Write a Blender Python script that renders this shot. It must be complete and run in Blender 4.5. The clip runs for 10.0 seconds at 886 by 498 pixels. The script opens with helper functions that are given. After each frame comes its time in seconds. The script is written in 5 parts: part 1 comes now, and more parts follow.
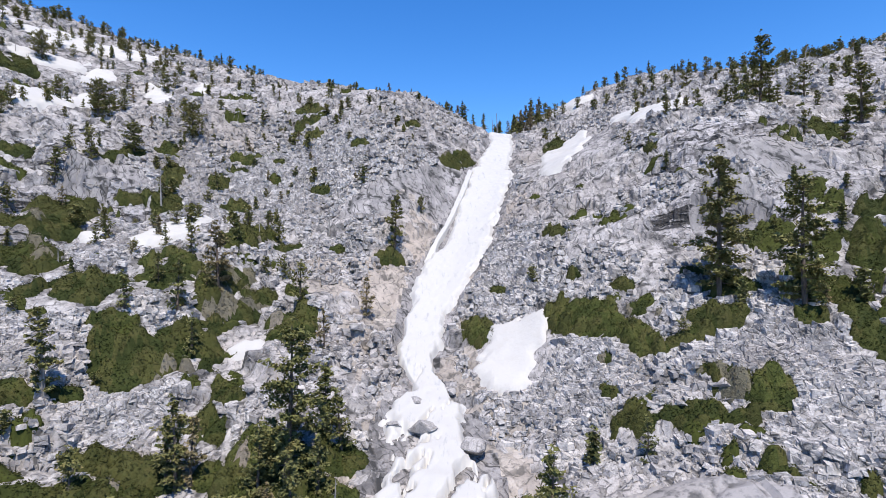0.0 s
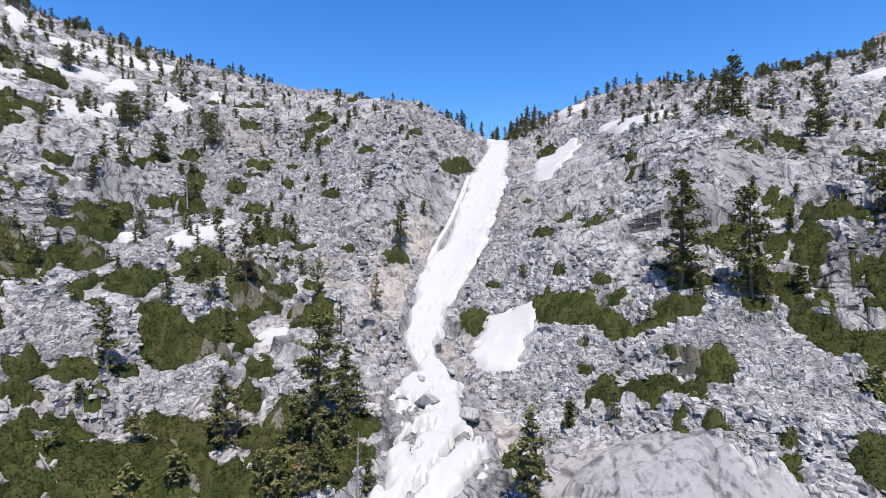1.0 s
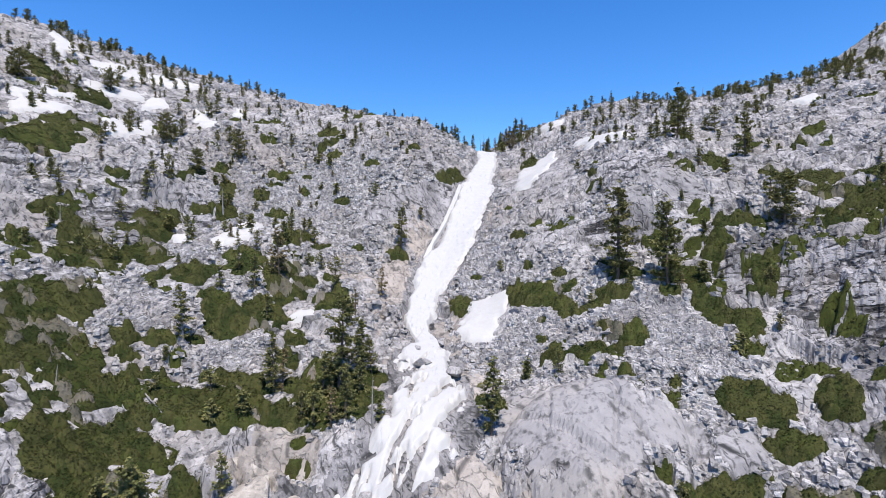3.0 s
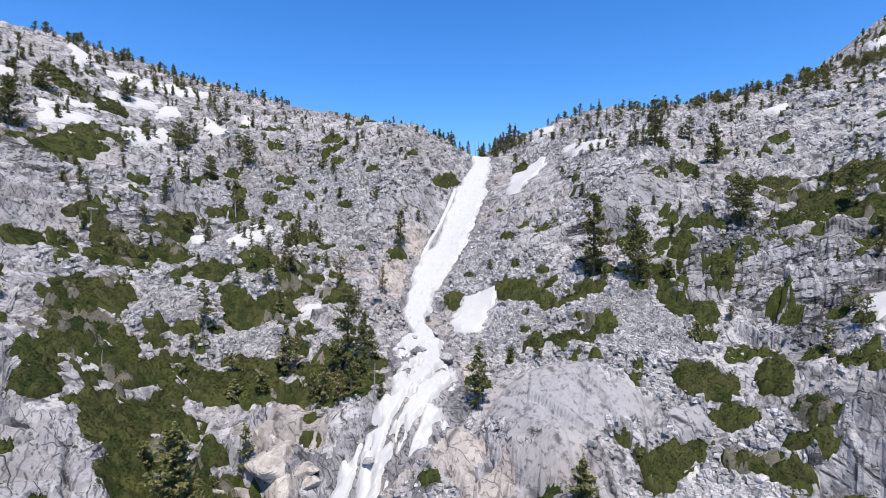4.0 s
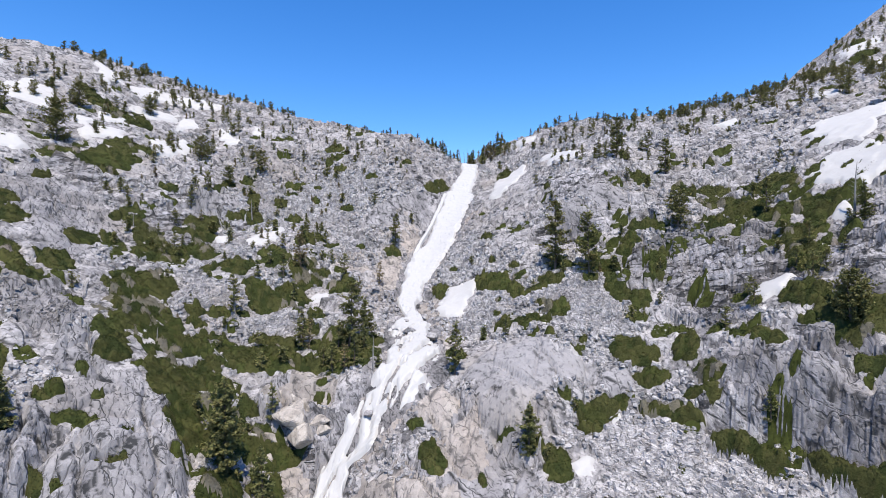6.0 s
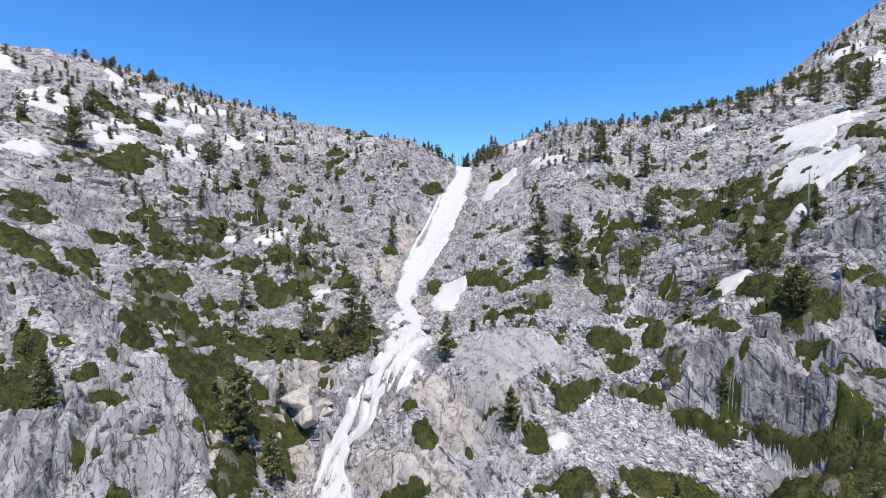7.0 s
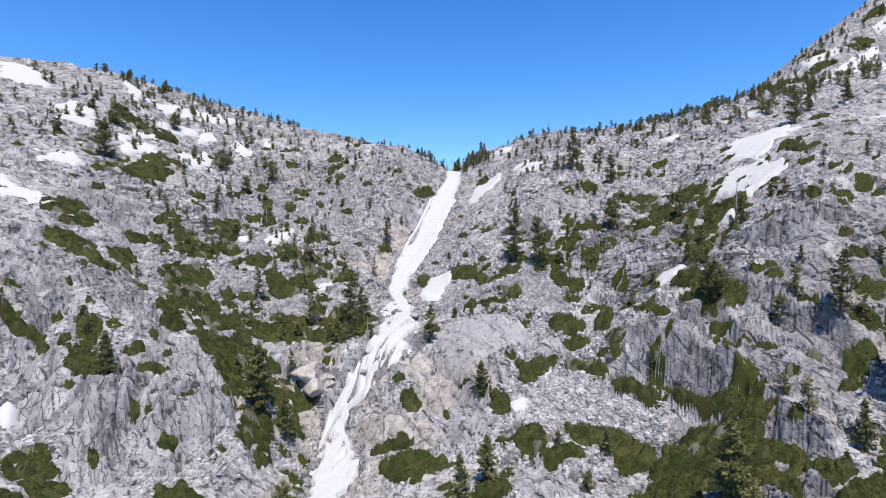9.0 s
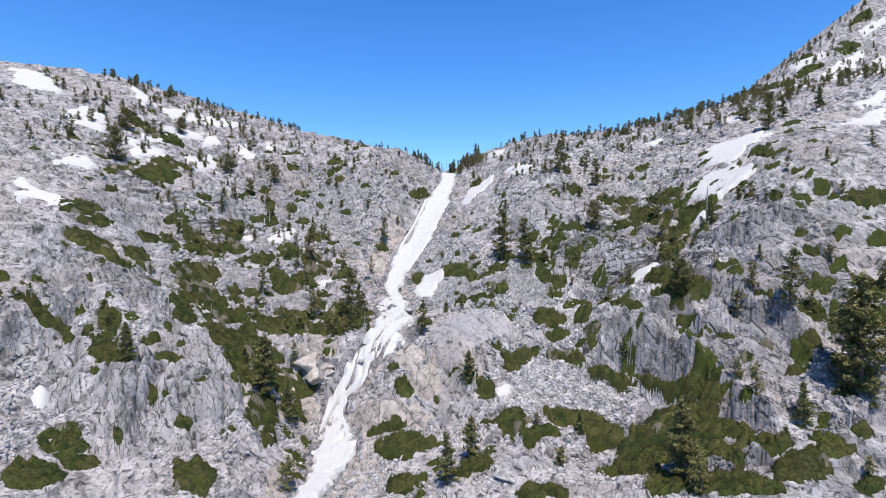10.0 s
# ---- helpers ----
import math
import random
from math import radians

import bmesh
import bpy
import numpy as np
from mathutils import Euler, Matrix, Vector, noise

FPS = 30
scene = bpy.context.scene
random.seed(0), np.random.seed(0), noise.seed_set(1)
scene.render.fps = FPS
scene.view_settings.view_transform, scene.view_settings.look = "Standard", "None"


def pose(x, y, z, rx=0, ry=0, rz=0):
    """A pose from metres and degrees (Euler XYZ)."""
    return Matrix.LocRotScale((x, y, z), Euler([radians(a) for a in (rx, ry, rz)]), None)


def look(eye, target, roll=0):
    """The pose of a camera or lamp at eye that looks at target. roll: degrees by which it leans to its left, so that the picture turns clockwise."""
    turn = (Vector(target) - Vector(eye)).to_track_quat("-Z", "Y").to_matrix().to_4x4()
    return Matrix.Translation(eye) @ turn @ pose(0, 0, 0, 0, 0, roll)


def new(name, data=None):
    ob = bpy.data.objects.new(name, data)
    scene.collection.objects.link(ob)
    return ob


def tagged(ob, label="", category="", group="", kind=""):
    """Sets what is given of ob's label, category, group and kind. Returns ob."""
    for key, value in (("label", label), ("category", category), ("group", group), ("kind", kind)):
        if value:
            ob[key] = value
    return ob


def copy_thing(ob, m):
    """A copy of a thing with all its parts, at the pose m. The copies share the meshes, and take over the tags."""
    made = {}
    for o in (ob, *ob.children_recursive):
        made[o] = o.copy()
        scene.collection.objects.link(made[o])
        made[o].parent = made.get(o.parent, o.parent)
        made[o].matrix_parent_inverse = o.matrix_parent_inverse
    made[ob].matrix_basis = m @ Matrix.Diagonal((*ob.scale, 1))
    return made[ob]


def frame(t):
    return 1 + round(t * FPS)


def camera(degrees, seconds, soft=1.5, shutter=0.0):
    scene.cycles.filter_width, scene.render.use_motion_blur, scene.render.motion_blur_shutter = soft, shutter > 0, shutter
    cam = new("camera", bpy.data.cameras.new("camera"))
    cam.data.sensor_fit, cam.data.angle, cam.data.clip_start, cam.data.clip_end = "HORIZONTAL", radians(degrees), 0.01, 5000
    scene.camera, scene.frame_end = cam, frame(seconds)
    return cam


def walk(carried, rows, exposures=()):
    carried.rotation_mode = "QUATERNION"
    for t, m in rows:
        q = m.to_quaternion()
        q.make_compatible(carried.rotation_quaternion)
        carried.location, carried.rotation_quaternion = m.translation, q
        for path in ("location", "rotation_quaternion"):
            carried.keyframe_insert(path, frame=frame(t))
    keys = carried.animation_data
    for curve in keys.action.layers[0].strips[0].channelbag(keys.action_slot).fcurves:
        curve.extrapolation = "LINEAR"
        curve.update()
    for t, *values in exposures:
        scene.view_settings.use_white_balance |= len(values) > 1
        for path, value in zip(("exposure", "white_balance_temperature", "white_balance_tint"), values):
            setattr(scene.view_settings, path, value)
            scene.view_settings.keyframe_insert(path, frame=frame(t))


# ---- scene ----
cam = camera(80.0, 10.0, 0.4)
ROWS = [
    (0, 0.000, 0.000, 0.000, 0.000, 0.000, 0.000),
    (0.5, -0.170, -4.574, -0.029, -0.031, -0.026, -0.056),
    (1, -0.222, -9.382, 0.005, -0.049, -0.042, -0.105),
    (1.5, -0.159, -14.359, 0.083, -0.039, -0.051, -0.146),
    (2, 0.059, -19.376, 0.104, -0.055, -0.078, -0.183),
    (2.5, 0.525, -24.452, -0.003, -0.118, -0.104, -0.190),
    (4, 2.056, -39.793, 0.110, -0.134, -0.173, -0.076),
    (4.5, 2.709, -44.826, 0.077, -0.170, -0.191, -0.031),
    (5, 3.374, -49.832, 0.048, -0.174, -0.223, -0.003),
    (5.5, 4.057, -54.762, 0.075, -0.194, -0.278, -0.010),
    (7, 5.995, -69.481, 0.256, -0.372, -0.451, 0.064),
    (7.5, 6.820, -74.376, 0.342, -0.376, -0.533, 0.100),
    (8, 7.727, -79.250, 0.477, -0.360, -0.622, 0.109),
    (8.5, 8.672, -84.113, 0.686, -0.338, -0.699, 0.112),
    (9, 9.623, -88.984, 0.758, -0.344, -0.777, 0.141),
    (9.5, 10.611, -93.806, 0.852, -0.393, -0.847, 0.120),
    (10, 11.559, -98.700, 0.974, -0.405, -0.923, 0.123),
]
walk(cam, [(t, pose(x, y, 60 + z, 90 + pitch, roll, yaw)) for t, x, y, z, yaw, pitch, roll in ROWS])

# ---- world and sun ----
SUN_HEIGHT, SUN_TURN = 65.0, 170.0  # degrees above the horizon; clockwise from ahead (+y)
sky_world = bpy.data.worlds.new("sky")
scene.world = sky_world
sky_world.use_nodes = True
tree = sky_world.node_tree
sky = tree.nodes.new("ShaderNodeTexSky")
sky.sky_type, sky.sun_disc = "NISHITA", False
sky.sun_elevation, sky.sun_rotation = radians(SUN_HEIGHT), radians(SUN_TURN)
sky.altitude, sky.air_density, sky.dust_density, sky.ozone_density = 0, 1.0, 0.0, 6.0
tree.nodes["Background"].inputs["Strength"].default_value = 0.16
richer = tree.nodes.new("ShaderNodeHueSaturation")
richer.inputs["Hue"].default_value, richer.inputs["Saturation"].default_value = 0.508, 1.27
tree.links.new(sky.outputs["Color"], richer.inputs["Color"])
tree.links.new(richer.outputs["Color"], tree.nodes["Background"].inputs["Color"])
sun = new("sun", bpy.data.lights.new("sun", "SUN"))
sun.data.energy, sun.data.angle, sun.data.color = 5.0, radians(0.53), (1.0, 0.93, 0.85)
toward = Vector((math.sin(radians(SUN_TURN)) * math.cos(radians(SUN_HEIGHT)), math.cos(radians(SUN_TURN)) * math.cos(radians(SUN_HEIGHT)), math.sin(radians(SUN_HEIGHT))))
sun.matrix_basis = look(toward * 900, (0, 0, 0))
scene.view_settings.exposure = 0.43


# ---- materials ----
class Mat:
    """A small node-graph writer."""

    def __init__(self, name, rough=0.9):
        self.m = bpy.data.materials.new(name)
        self.m.use_nodes = True
        self.t = self.m.node_tree
        self.shader = self.t.nodes["Principled BSDF"]
        self.shader.inputs["Roughness"].default_value = rough
        self.shader.inputs["Specular IOR Level"].default_value = 0.25
        self.place = self.t.nodes.new("ShaderNodeNewGeometry").outputs["Position"]

    def node(self, kind, values=None, feature="", distance="", operation=""):
        n = self.t.nodes.new(kind)
        if feature:
            n.feature = feature
        if distance:
            n.distance = distance
        if operation:
            n.operation = operation
        for k, v in (values or {}).items():
            if hasattr(v, "is_output"):
                self.t.links.new(v, n.inputs[k])
            else:
                n.inputs[k].default_value = v
        return n

    def stretch(self, sx, sy, sz):
        return self.node("ShaderNodeMapping", {"Vector": self.place, "Scale": (sx, sy, sz)}).outputs["Vector"]

    def noise(self, scale, detail=4, rough=0.6, at=None):
        return self.node("ShaderNodeTexNoise", {"Vector": at or self.place, "Scale": scale, "Detail": detail, "Roughness": rough}).outputs["Fac"]

    def ramp(self, fac, *stops):
        r = self.node("ShaderNodeValToRGB", {"Fac": fac})
        e = r.color_ramp.elements
        while len(e) < len(stops):
            e.new(0.5)
        for el, (p, c) in zip(e, stops):
            el.position = p
            el.color = (c, c, c, 1) if isinstance(c, (int, float)) else (*c, 1)
        return r.outputs["Color"]

    def mix(self, fac, a, b, how="MIX"):
        n = self.t.nodes.new("ShaderNodeMix")
        n.data_type, n.blend_type = "RGBA", how
        for slot, v in ((0, fac), (6, a), (7, b)):
            if hasattr(v, "is_output"):
                self.t.links.new(v, n.inputs[slot])
            else:
                n.inputs[slot].default_value = v if slot == 0 else ((*v, 1) if len(v) == 3 else v)
        return n.outputs[2]

    def math(self, how, a, b=0.0):
        return self.node("ShaderNodeMath", {0: a, 1: b}, operation=how).outputs[0]

    def done(self, colour, height=None, strength=0.5, distance=0.1):
        self.t.links.new(colour, self.shader.inputs["Base Color"])
        if height is not None:
            b = self.node("ShaderNodeBump", {"Height": height, "Strength": strength, "Distance": distance})
            self.t.links.new(b.outputs["Normal"], self.shader.inputs["Normal"])
        return self.m


def granite(name, light, dark, tan, size=1.0, stain=0.55, relief_strength=1.0, loose=False, wet=0.1, planes=(0.8, 1.8, 0.75), facet=0.4, crack=0.85, thin_cracks=0.4, level=False, speck=0.5, sweep=0.0, joints=()):
    """Broken granite; size: of its blocks in metres; sweep: share of broad pale and dark washes; joints: normal, spacing and strength of straight crack sets."""
    light, dark, tan = [(0.92 * k * c[0], 0.9 * k * c[1], 0.885 * k * c[2]) for c, k in ((light, 0.81), (dark, 0.45), (tan, 0.74))]
    m = Mat(name, 0.88)
    wob = m.node("ShaderNodeTexNoise", {"Vector": m.place, "Scale": 0.3, "Detail": 2}).outputs["Color"]
    warp = m.node("ShaderNodeVectorMath", {0: m.place, 1: m.node("ShaderNodeVectorMath", {0: wob, 3: 0.45 * size}, operation="SCALE").outputs[0]}, operation="ADD").outputs[0]
    lean = m.node("ShaderNodeMapping", {"Vector": warp, "Rotation": (0, 0.12, -0.3) if level else (0, 0, -0.73)}).outputs["Vector"]
    lean = m.node("ShaderNodeMapping", {"Vector": lean, "Rotation": (0.1 if level else 0.73, 0, 0)}).outputs["Vector"]
    lean = m.node("ShaderNodeMapping", {"Vector": lean, "Scale": planes}).outputs["Vector"]
    broad = m.noise(0.05, 4, 0.6)
    patch = m.noise(0.4, 6, 0.68)
    grain = m.noise(6, 4, 0.75)
    big = m.node("ShaderNodeTexVoronoi", {"Vector": lean, "Scale": 0.55 / size}, distance="CHEBYCHEV")
    mid = m.node("ShaderNodeTexVoronoi", {"Vector": lean, "Scale": 1.5 / size}, distance="MANHATTAN")
    fine = m.node("ShaderNodeTexVoronoi", {"Vector": warp, "Scale": 3.6 / size})
    seam = m.node("ShaderNodeTexVoronoi", {"Vector": lean, "Scale": 0.42 / size}, feature="DISTANCE_TO_EDGE").outputs["Distance"]
    hair = m.node("ShaderNodeTexVoronoi", {"Vector": lean, "Scale": 1.5 / size}, feature="DISTANCE_TO_EDGE").outputs["Distance"]
    own = m.math("ADD", m.math("MULTIPLY", big.outputs["Color"], 0.45), m.math("ADD", m.math("MULTIPLY", mid.outputs["Color"], 0.37), m.math("MULTIPLY", fine.outputs["Color"], 0.18)))
    tone = m.math("ADD", m.math("MULTIPLY", patch, 1 - facet), m.math("MULTIPLY", own, facet))
    if sweep:
        wash = m.noise(0.16, 5, 0.62, m.node("ShaderNodeMapping", {"Vector": m.place, "Rotation": (0, 0, 0.74), "Scale": (1.3, 0.55, 0.45)}).outputs["Vector"])
        tone = m.math("ADD", m.math("MULTIPLY", tone, 1 - sweep), m.math("MULTIPLY", wash, sweep))
    col = m.mix(m.ramp(tone, (0.36, 0.0), (0.58, 1.0)), dark, light)
    col = m.mix(m.ramp(broad, (0.5, 0.0), (0.68, 0.7)), col, tan)
    streak = m.noise(0.9, 5, 0.65, m.stretch(1.4, 1.4, 0.1))
    col = m.mix(m.ramp(streak, (0.53, 0.0), (0.7, stain)), col, (wet, wet, wet * 1.05))
    col = m.mix(m.ramp(grain, (0.36, speck), (0.52, 0.0)), col, (0.16, 0.155, 0.155))
    open_seam = m.math("MULTIPLY", m.ramp(seam, (0.02, 1.0), (0.075, 0.0)), m.ramp(m.noise(0.6, 3), (0.47, 0.0), (0.57, 1.0)))
    open_hair = m.math("MULTIPLY", m.ramp(hair, (0.015, 1.0), (0.09, 0.0)), m.ramp(m.noise(1.3, 3), (0.48, 0.0), (0.6, 0.8)))
    if loose:
        col = m.mix(m.ramp(m.node("ShaderNodeNewGeometry").outputs["Random Per Island"], (0.0, 0.55), (0.3, 0.0)), col, (0.15, 0.145, 0.145))
    thin = m.node("ShaderNodeTexVoronoi", {"Vector": lean, "Scale": 3.4 / size}, feature="DISTANCE_TO_EDGE").outputs["Distance"]
    open_thin = m.math("MULTIPLY", m.ramp(thin, (0.0, 1.0), (0.06, 0.0)), m.ramp(m.noise(1.9, 3), (0.5, 0.0), (0.6, thin_cracks)))
    gap = m.math("MAXIMUM", m.math("MAXIMUM", open_seam, open_hair), open_thin)
    for normal, apart, much in joints:
        run = m.node("ShaderNodeVectorMath", {0: warp, 1: normal}, operation="DOT_PRODUCT").outputs["Value"]
        run = m.math("ADD", m.math("DIVIDE", run, apart), m.math("MULTIPLY", m.noise(0.12, 3), 2.6))
        strip = m.node("ShaderNodeTexWhiteNoise")
        strip.noise_dimensions = "1D"
        m.t.links.new(m.math("FLOOR", run), strip.inputs["W"])
        col = m.mix(m.math("MULTIPLY", strip.outputs["Value"], 0.3 * much), col, tuple(0.7 * c for c in dark))
        line = m.math("ABSOLUTE", m.math("SUBTRACT", m.math("FRACT", run), 0.5))
        line = m.math("MULTIPLY", m.ramp(line, (0.5 - 0.11 / apart, 0.0), (0.5 - 0.04 / apart, much)), m.ramp(m.noise(0.45, 3), (0.42, 0.0), (0.52, 1.0)))
        gap = m.math("MAXIMUM", gap, line)
    # Cracks go near black; thin shadows under ledges are painted in with them.
    col = m.mix(m.math("MULTIPLY", gap, crack), col, (0.03, 0.03, 0.03))
    height = m.math("ADD", m.math("MULTIPLY", big.outputs["Color"], 0.9 * size), m.math("MULTIPLY", mid.outputs["Color"], 0.4 * size))
    height = m.math("ADD", height, m.math("MULTIPLY", fine.outputs["Color"], 0.16 * size))
    height = m.math("ADD", height, m.math("ADD", m.math("MULTIPLY", patch, 0.15), m.math("MULTIPLY", grain, 0.08)))
    height = m.math("SUBTRACT", height, m.math("MULTIPLY", gap, 0.4))
    return m.done(col, height, relief_strength, 0.55)


def leafy(name, a, b, c, rough=0.75):
    m = Mat(name, rough)
    m.shader.inputs["Specular IOR Level"].default_value = 0.08
    r = m.node("ShaderNodeNewGeometry").outputs["Random Per Island"]
    own = m.node("ShaderNodeObjectInfo").outputs["Random"]
    col = m.mix(m.ramp(r, (0.2, 0.0), (0.8, 1.0)), a, b)
    col = m.mix(m.math("MULTIPLY", own, 0.5), col, c)
    col = m.mix(m.ramp(m.noise(0.4, 4, 0.65), (0.36, 0.7), (0.6, 0.0)), col, (a[0] * 0.62, a[1] * 0.68, a[2] * 0.7))
    col = m.mix(m.ramp(m.noise(0.9, 3), (0.52, 0.0), (0.7, 0.55)), col, (c[0] * 1.35, c[1] * 1.2, c[2] * 1.3))
    fine = m.noise(3.2, 4, 0.7)
    col = m.mix(m.ramp(fine, (0.3, 0.25), (0.6, 0.0)), col, (a[0] * 0.5, a[1] * 0.52, a[2] * 0.55))
    return m.done(col, fine, 0.8, 0.3)


def bark(name, a, b):
    m = Mat(name, 0.9)
    n = m.noise(5, 5, 0.7, m.stretch(1, 1, 0.2))
    return m.done(m.mix(m.ramp(n, (0.35, 0.0), (0.65, 1.0)), a, b), n, 0.7, 0.05)


def snowy(name):
    m = Mat(name, 0.7)
    n = m.noise(0.9, 5, 0.6)
    dirt = m.noise(0.35, 5, 0.7)
    col = m.mix(m.ramp(dirt, (0.5, 0.0), (0.75, 0.6)), (0.44, 0.426, 0.404), (0.395, 0.372, 0.34))
    return m.done(col, n, 0.5, 0.25)


def white_water(name):
    m = Mat(name, 0.45)
    long = m.noise(1.6, 5, 0.65, m.stretch(1.0, 0.25, 0.25))
    foam = m.noise(3.5, 5, 0.7)
    col = m.mix(m.ramp(long, (0.28, 0.0), (0.42, 1.0)), (0.32, 0.322, 0.325), (0.44, 0.428, 0.408))
    return m.done(col, m.math("ADD", long, m.math("MULTIPLY", foam, 0.5)), 0.25, 0.2)


ROCK = granite("granite", (0.58, 0.56, 0.55), (0.24, 0.232, 0.232), (0.47, 0.43, 0.395), 1.7, 0.45, 0.75, speck=0.3)
WARM_ROCK = granite("rust_stained_granite", (0.6, 0.55, 0.495), (0.5, 0.45, 0.4), (0.58, 0.5, 0.43), 2.2, 0.4, 0.55, thin_cracks=0.1, crack=0.7, speck=0.3, sweep=0.3, joints=(((0.74, 0.67, 0.12), 2.6, 0.8), ((0.3, -0.5, 0.8), 3.0, 0.8)))
SLAB_ROCK = granite("smooth_granite", (0.54, 0.525, 0.522), (0.36, 0.35, 0.358), (0.5, 0.46, 0.425), 2.4, 0.35, 0.4, wet=0.09, planes=(1.1, 0.9, 0.22), facet=0.35, crack=0.97, thin_cracks=0.25, speck=0.25, sweep=0.55, joints=(((0.74, 0.67, 0.12), 2.3, 1.0), ((0.8, 0.5, -0.3), 1.1, 0.6), ((0.45, -0.55, 0.7), 3.4, 0.9)))
# Lichen-dark granite; part of the cliffs' shade is painted into it.
DARK_ROCK = granite("shaded_lichen_granite", (0.56, 0.545, 0.55), (0.22, 0.216, 0.222), (0.4, 0.37, 0.35), 1.6, 0.55, 0.7, wet=0.04, planes=(1.1, 0.9, 0.3), facet=0.5, crack=0.95, speck=0.3, sweep=0.45, joints=(((0.74, 0.67, 0.12), 2.6, 0.9), ((0.8, 0.5, -0.3), 1.2, 0.5), ((0.45, -0.55, 0.7), 3.0, 0.7)))
DOME_ROCK = granite("polished_dome_granite", (0.4, 0.388, 0.388), (0.54, 0.525, 0.53), (0.46, 0.425, 0.385), 3.6, 0.75, 0.3, wet=0.1, speck=0.2, sweep=0.4, planes=(1.0, 0.9, 0.3), facet=0.45, crack=0.7, thin_cracks=0.0)
# Dark granite for steep cliffs, with the shade between ledges put into its colour.
LEDGE_ROCK = granite("shaded_ledge_granite", (0.55, 0.535, 0.54), (0.1, 0.098, 0.102), (0.34, 0.31, 0.29), 1.5, 0.8, 1.0, wet=0.03, planes=(0.55, 0.55, 1.7), facet=0.8, crack=0.98, thin_cracks=0.6, level=True, speck=0.3)
WARM_STONE = granite("tan_boulder_granite", (0.62, 0.57, 0.5), (0.6, 0.54, 0.47), (0.6, 0.53, 0.45), 2.2, 0.35, 0.4, thin_cracks=0.0, crack=0.45, speck=0.25)
STONE = granite("broken_granite", (0.7, 0.68, 0.665), (0.5, 0.485, 0.48), (0.52, 0.475, 0.44), 0.7, 0.3, 0.6, True, thin_cracks=0.0, crack=0.5)
DARK_STONE = granite("dark_broken_granite", (0.4, 0.385, 0.37), (0.17, 0.165, 0.165), (0.33, 0.3, 0.28), 0.7, 0.5, 0.6, True, thin_cracks=0.0, crack=0.5)
SNOW = snowy("old_snow")
WATER = white_water("white_water")
NEEDLE = leafy("pine_needles", (0.114, 0.118, 0.0406), (0.228, 0.219, 0.081), (0.209, 0.182, 0.0766))
DARK_NEEDLE = leafy("fir_needles", (0.0997, 0.11, 0.0406), (0.209, 0.205, 0.0766), (0.18, 0.164, 0.0674))
BROWN_NEEDLE = leafy("browned_needles", (0.17, 0.135, 0.065), (0.29, 0.22, 0.12), (0.2, 0.17, 0.09))
LEAF = leafy("shrub_leaves", (0.0389, 0.0478, 0.0126), (0.0622, 0.0735, 0.02), (0.0662, 0.0668, 0.0219))
DARK_LEAF = leafy("dark_shrub_leaves", (0.0273, 0.0355, 0.0101), (0.0481, 0.0592, 0.0159), (0.0372, 0.0456, 0.0143))
OLIVE_LEAF = leafy("olive_shrub_leaves", (0.0498, 0.0531, 0.0159), (0.0777, 0.0805, 0.0251), (0.0622, 0.0621, 0.0219))
GREY_LEAF = leafy("dry_shrub_leaves", (0.146, 0.129, 0.0946), (0.232, 0.198, 0.172), (0.112, 0.112, 0.0602))
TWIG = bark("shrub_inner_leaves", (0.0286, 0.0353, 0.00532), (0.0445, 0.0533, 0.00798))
BARK = bark("bark", (0.07, 0.055, 0.045), (0.17, 0.13, 0.1))
GREY_WOOD = bark("weathered_wood", (0.15, 0.142, 0.135), (0.32, 0.3, 0.28))


# ---- mesh helpers ----
def build(name, verts, faces, mats, parent=None, label="", smooth_faces=False, which=None):
    """One mesh object from arrays; faces are all triangles or all quads."""
    verts, faces = np.asarray(verts, np.float32), np.asarray(faces, np.int32)
    me = bpy.data.meshes.new(name)
    k = faces.shape[1]
    me.vertices.add(len(verts))
    me.vertices.foreach_set("co", verts.ravel())
    me.loops.add(faces.size)
    me.loops.foreach_set("vertex_index", faces.ravel())
    me.polygons.add(len(faces))
    me.polygons.foreach_set("loop_start", np.arange(0, faces.size, k, dtype=np.int32))
    me.polygons.foreach_set("loop_total", np.full(len(faces), k, np.int32))
    if which is not None:
        me.polygons.foreach_set("material_index", np.asarray(which, np.int32))
    me.polygons.foreach_set("use_smooth", np.full(len(faces), smooth_faces))
    me.update(calc_edges=True)
    for m in mats:
        me.materials.append(m)
    ob = new(name, me)
    ob.parent = parent
    if label:
        ob["label"] = label
    return ob


def grid_faces(nx, ny):
    i = np.arange(nx * ny).reshape(ny, nx)
    return np.stack([i[:-1, :-1], i[:-1, 1:], i[1:, 1:], i[1:, :-1]], -1).reshape(-1, 4)


def scramble(ix, iy, k):
    """Repeatable random numbers from whole-number cells."""
    v = np.sin(ix * 127.1 + iy * 311.7 + k * 74.7) * 43758.5453
    return v - np.floor(v)


def lumps(x, y, size, k=0):
    """Smooth noise from 0 to 1."""
    x, y = x / size, y / size
    ix, iy = np.floor(x), np.floor(y)
    u, v = x - ix, y - iy
    u, v = u * u * (3 - 2 * u), v * v * (3 - 2 * v)
    a, b = scramble(ix, iy, k), scramble(ix + 1, iy, k)
    c, d = scramble(ix, iy + 1, k), scramble(ix + 1, iy + 1, k)
    return (a * (1 - u) + b * u) * (1 - v) + (c * (1 - u) + d * u) * v


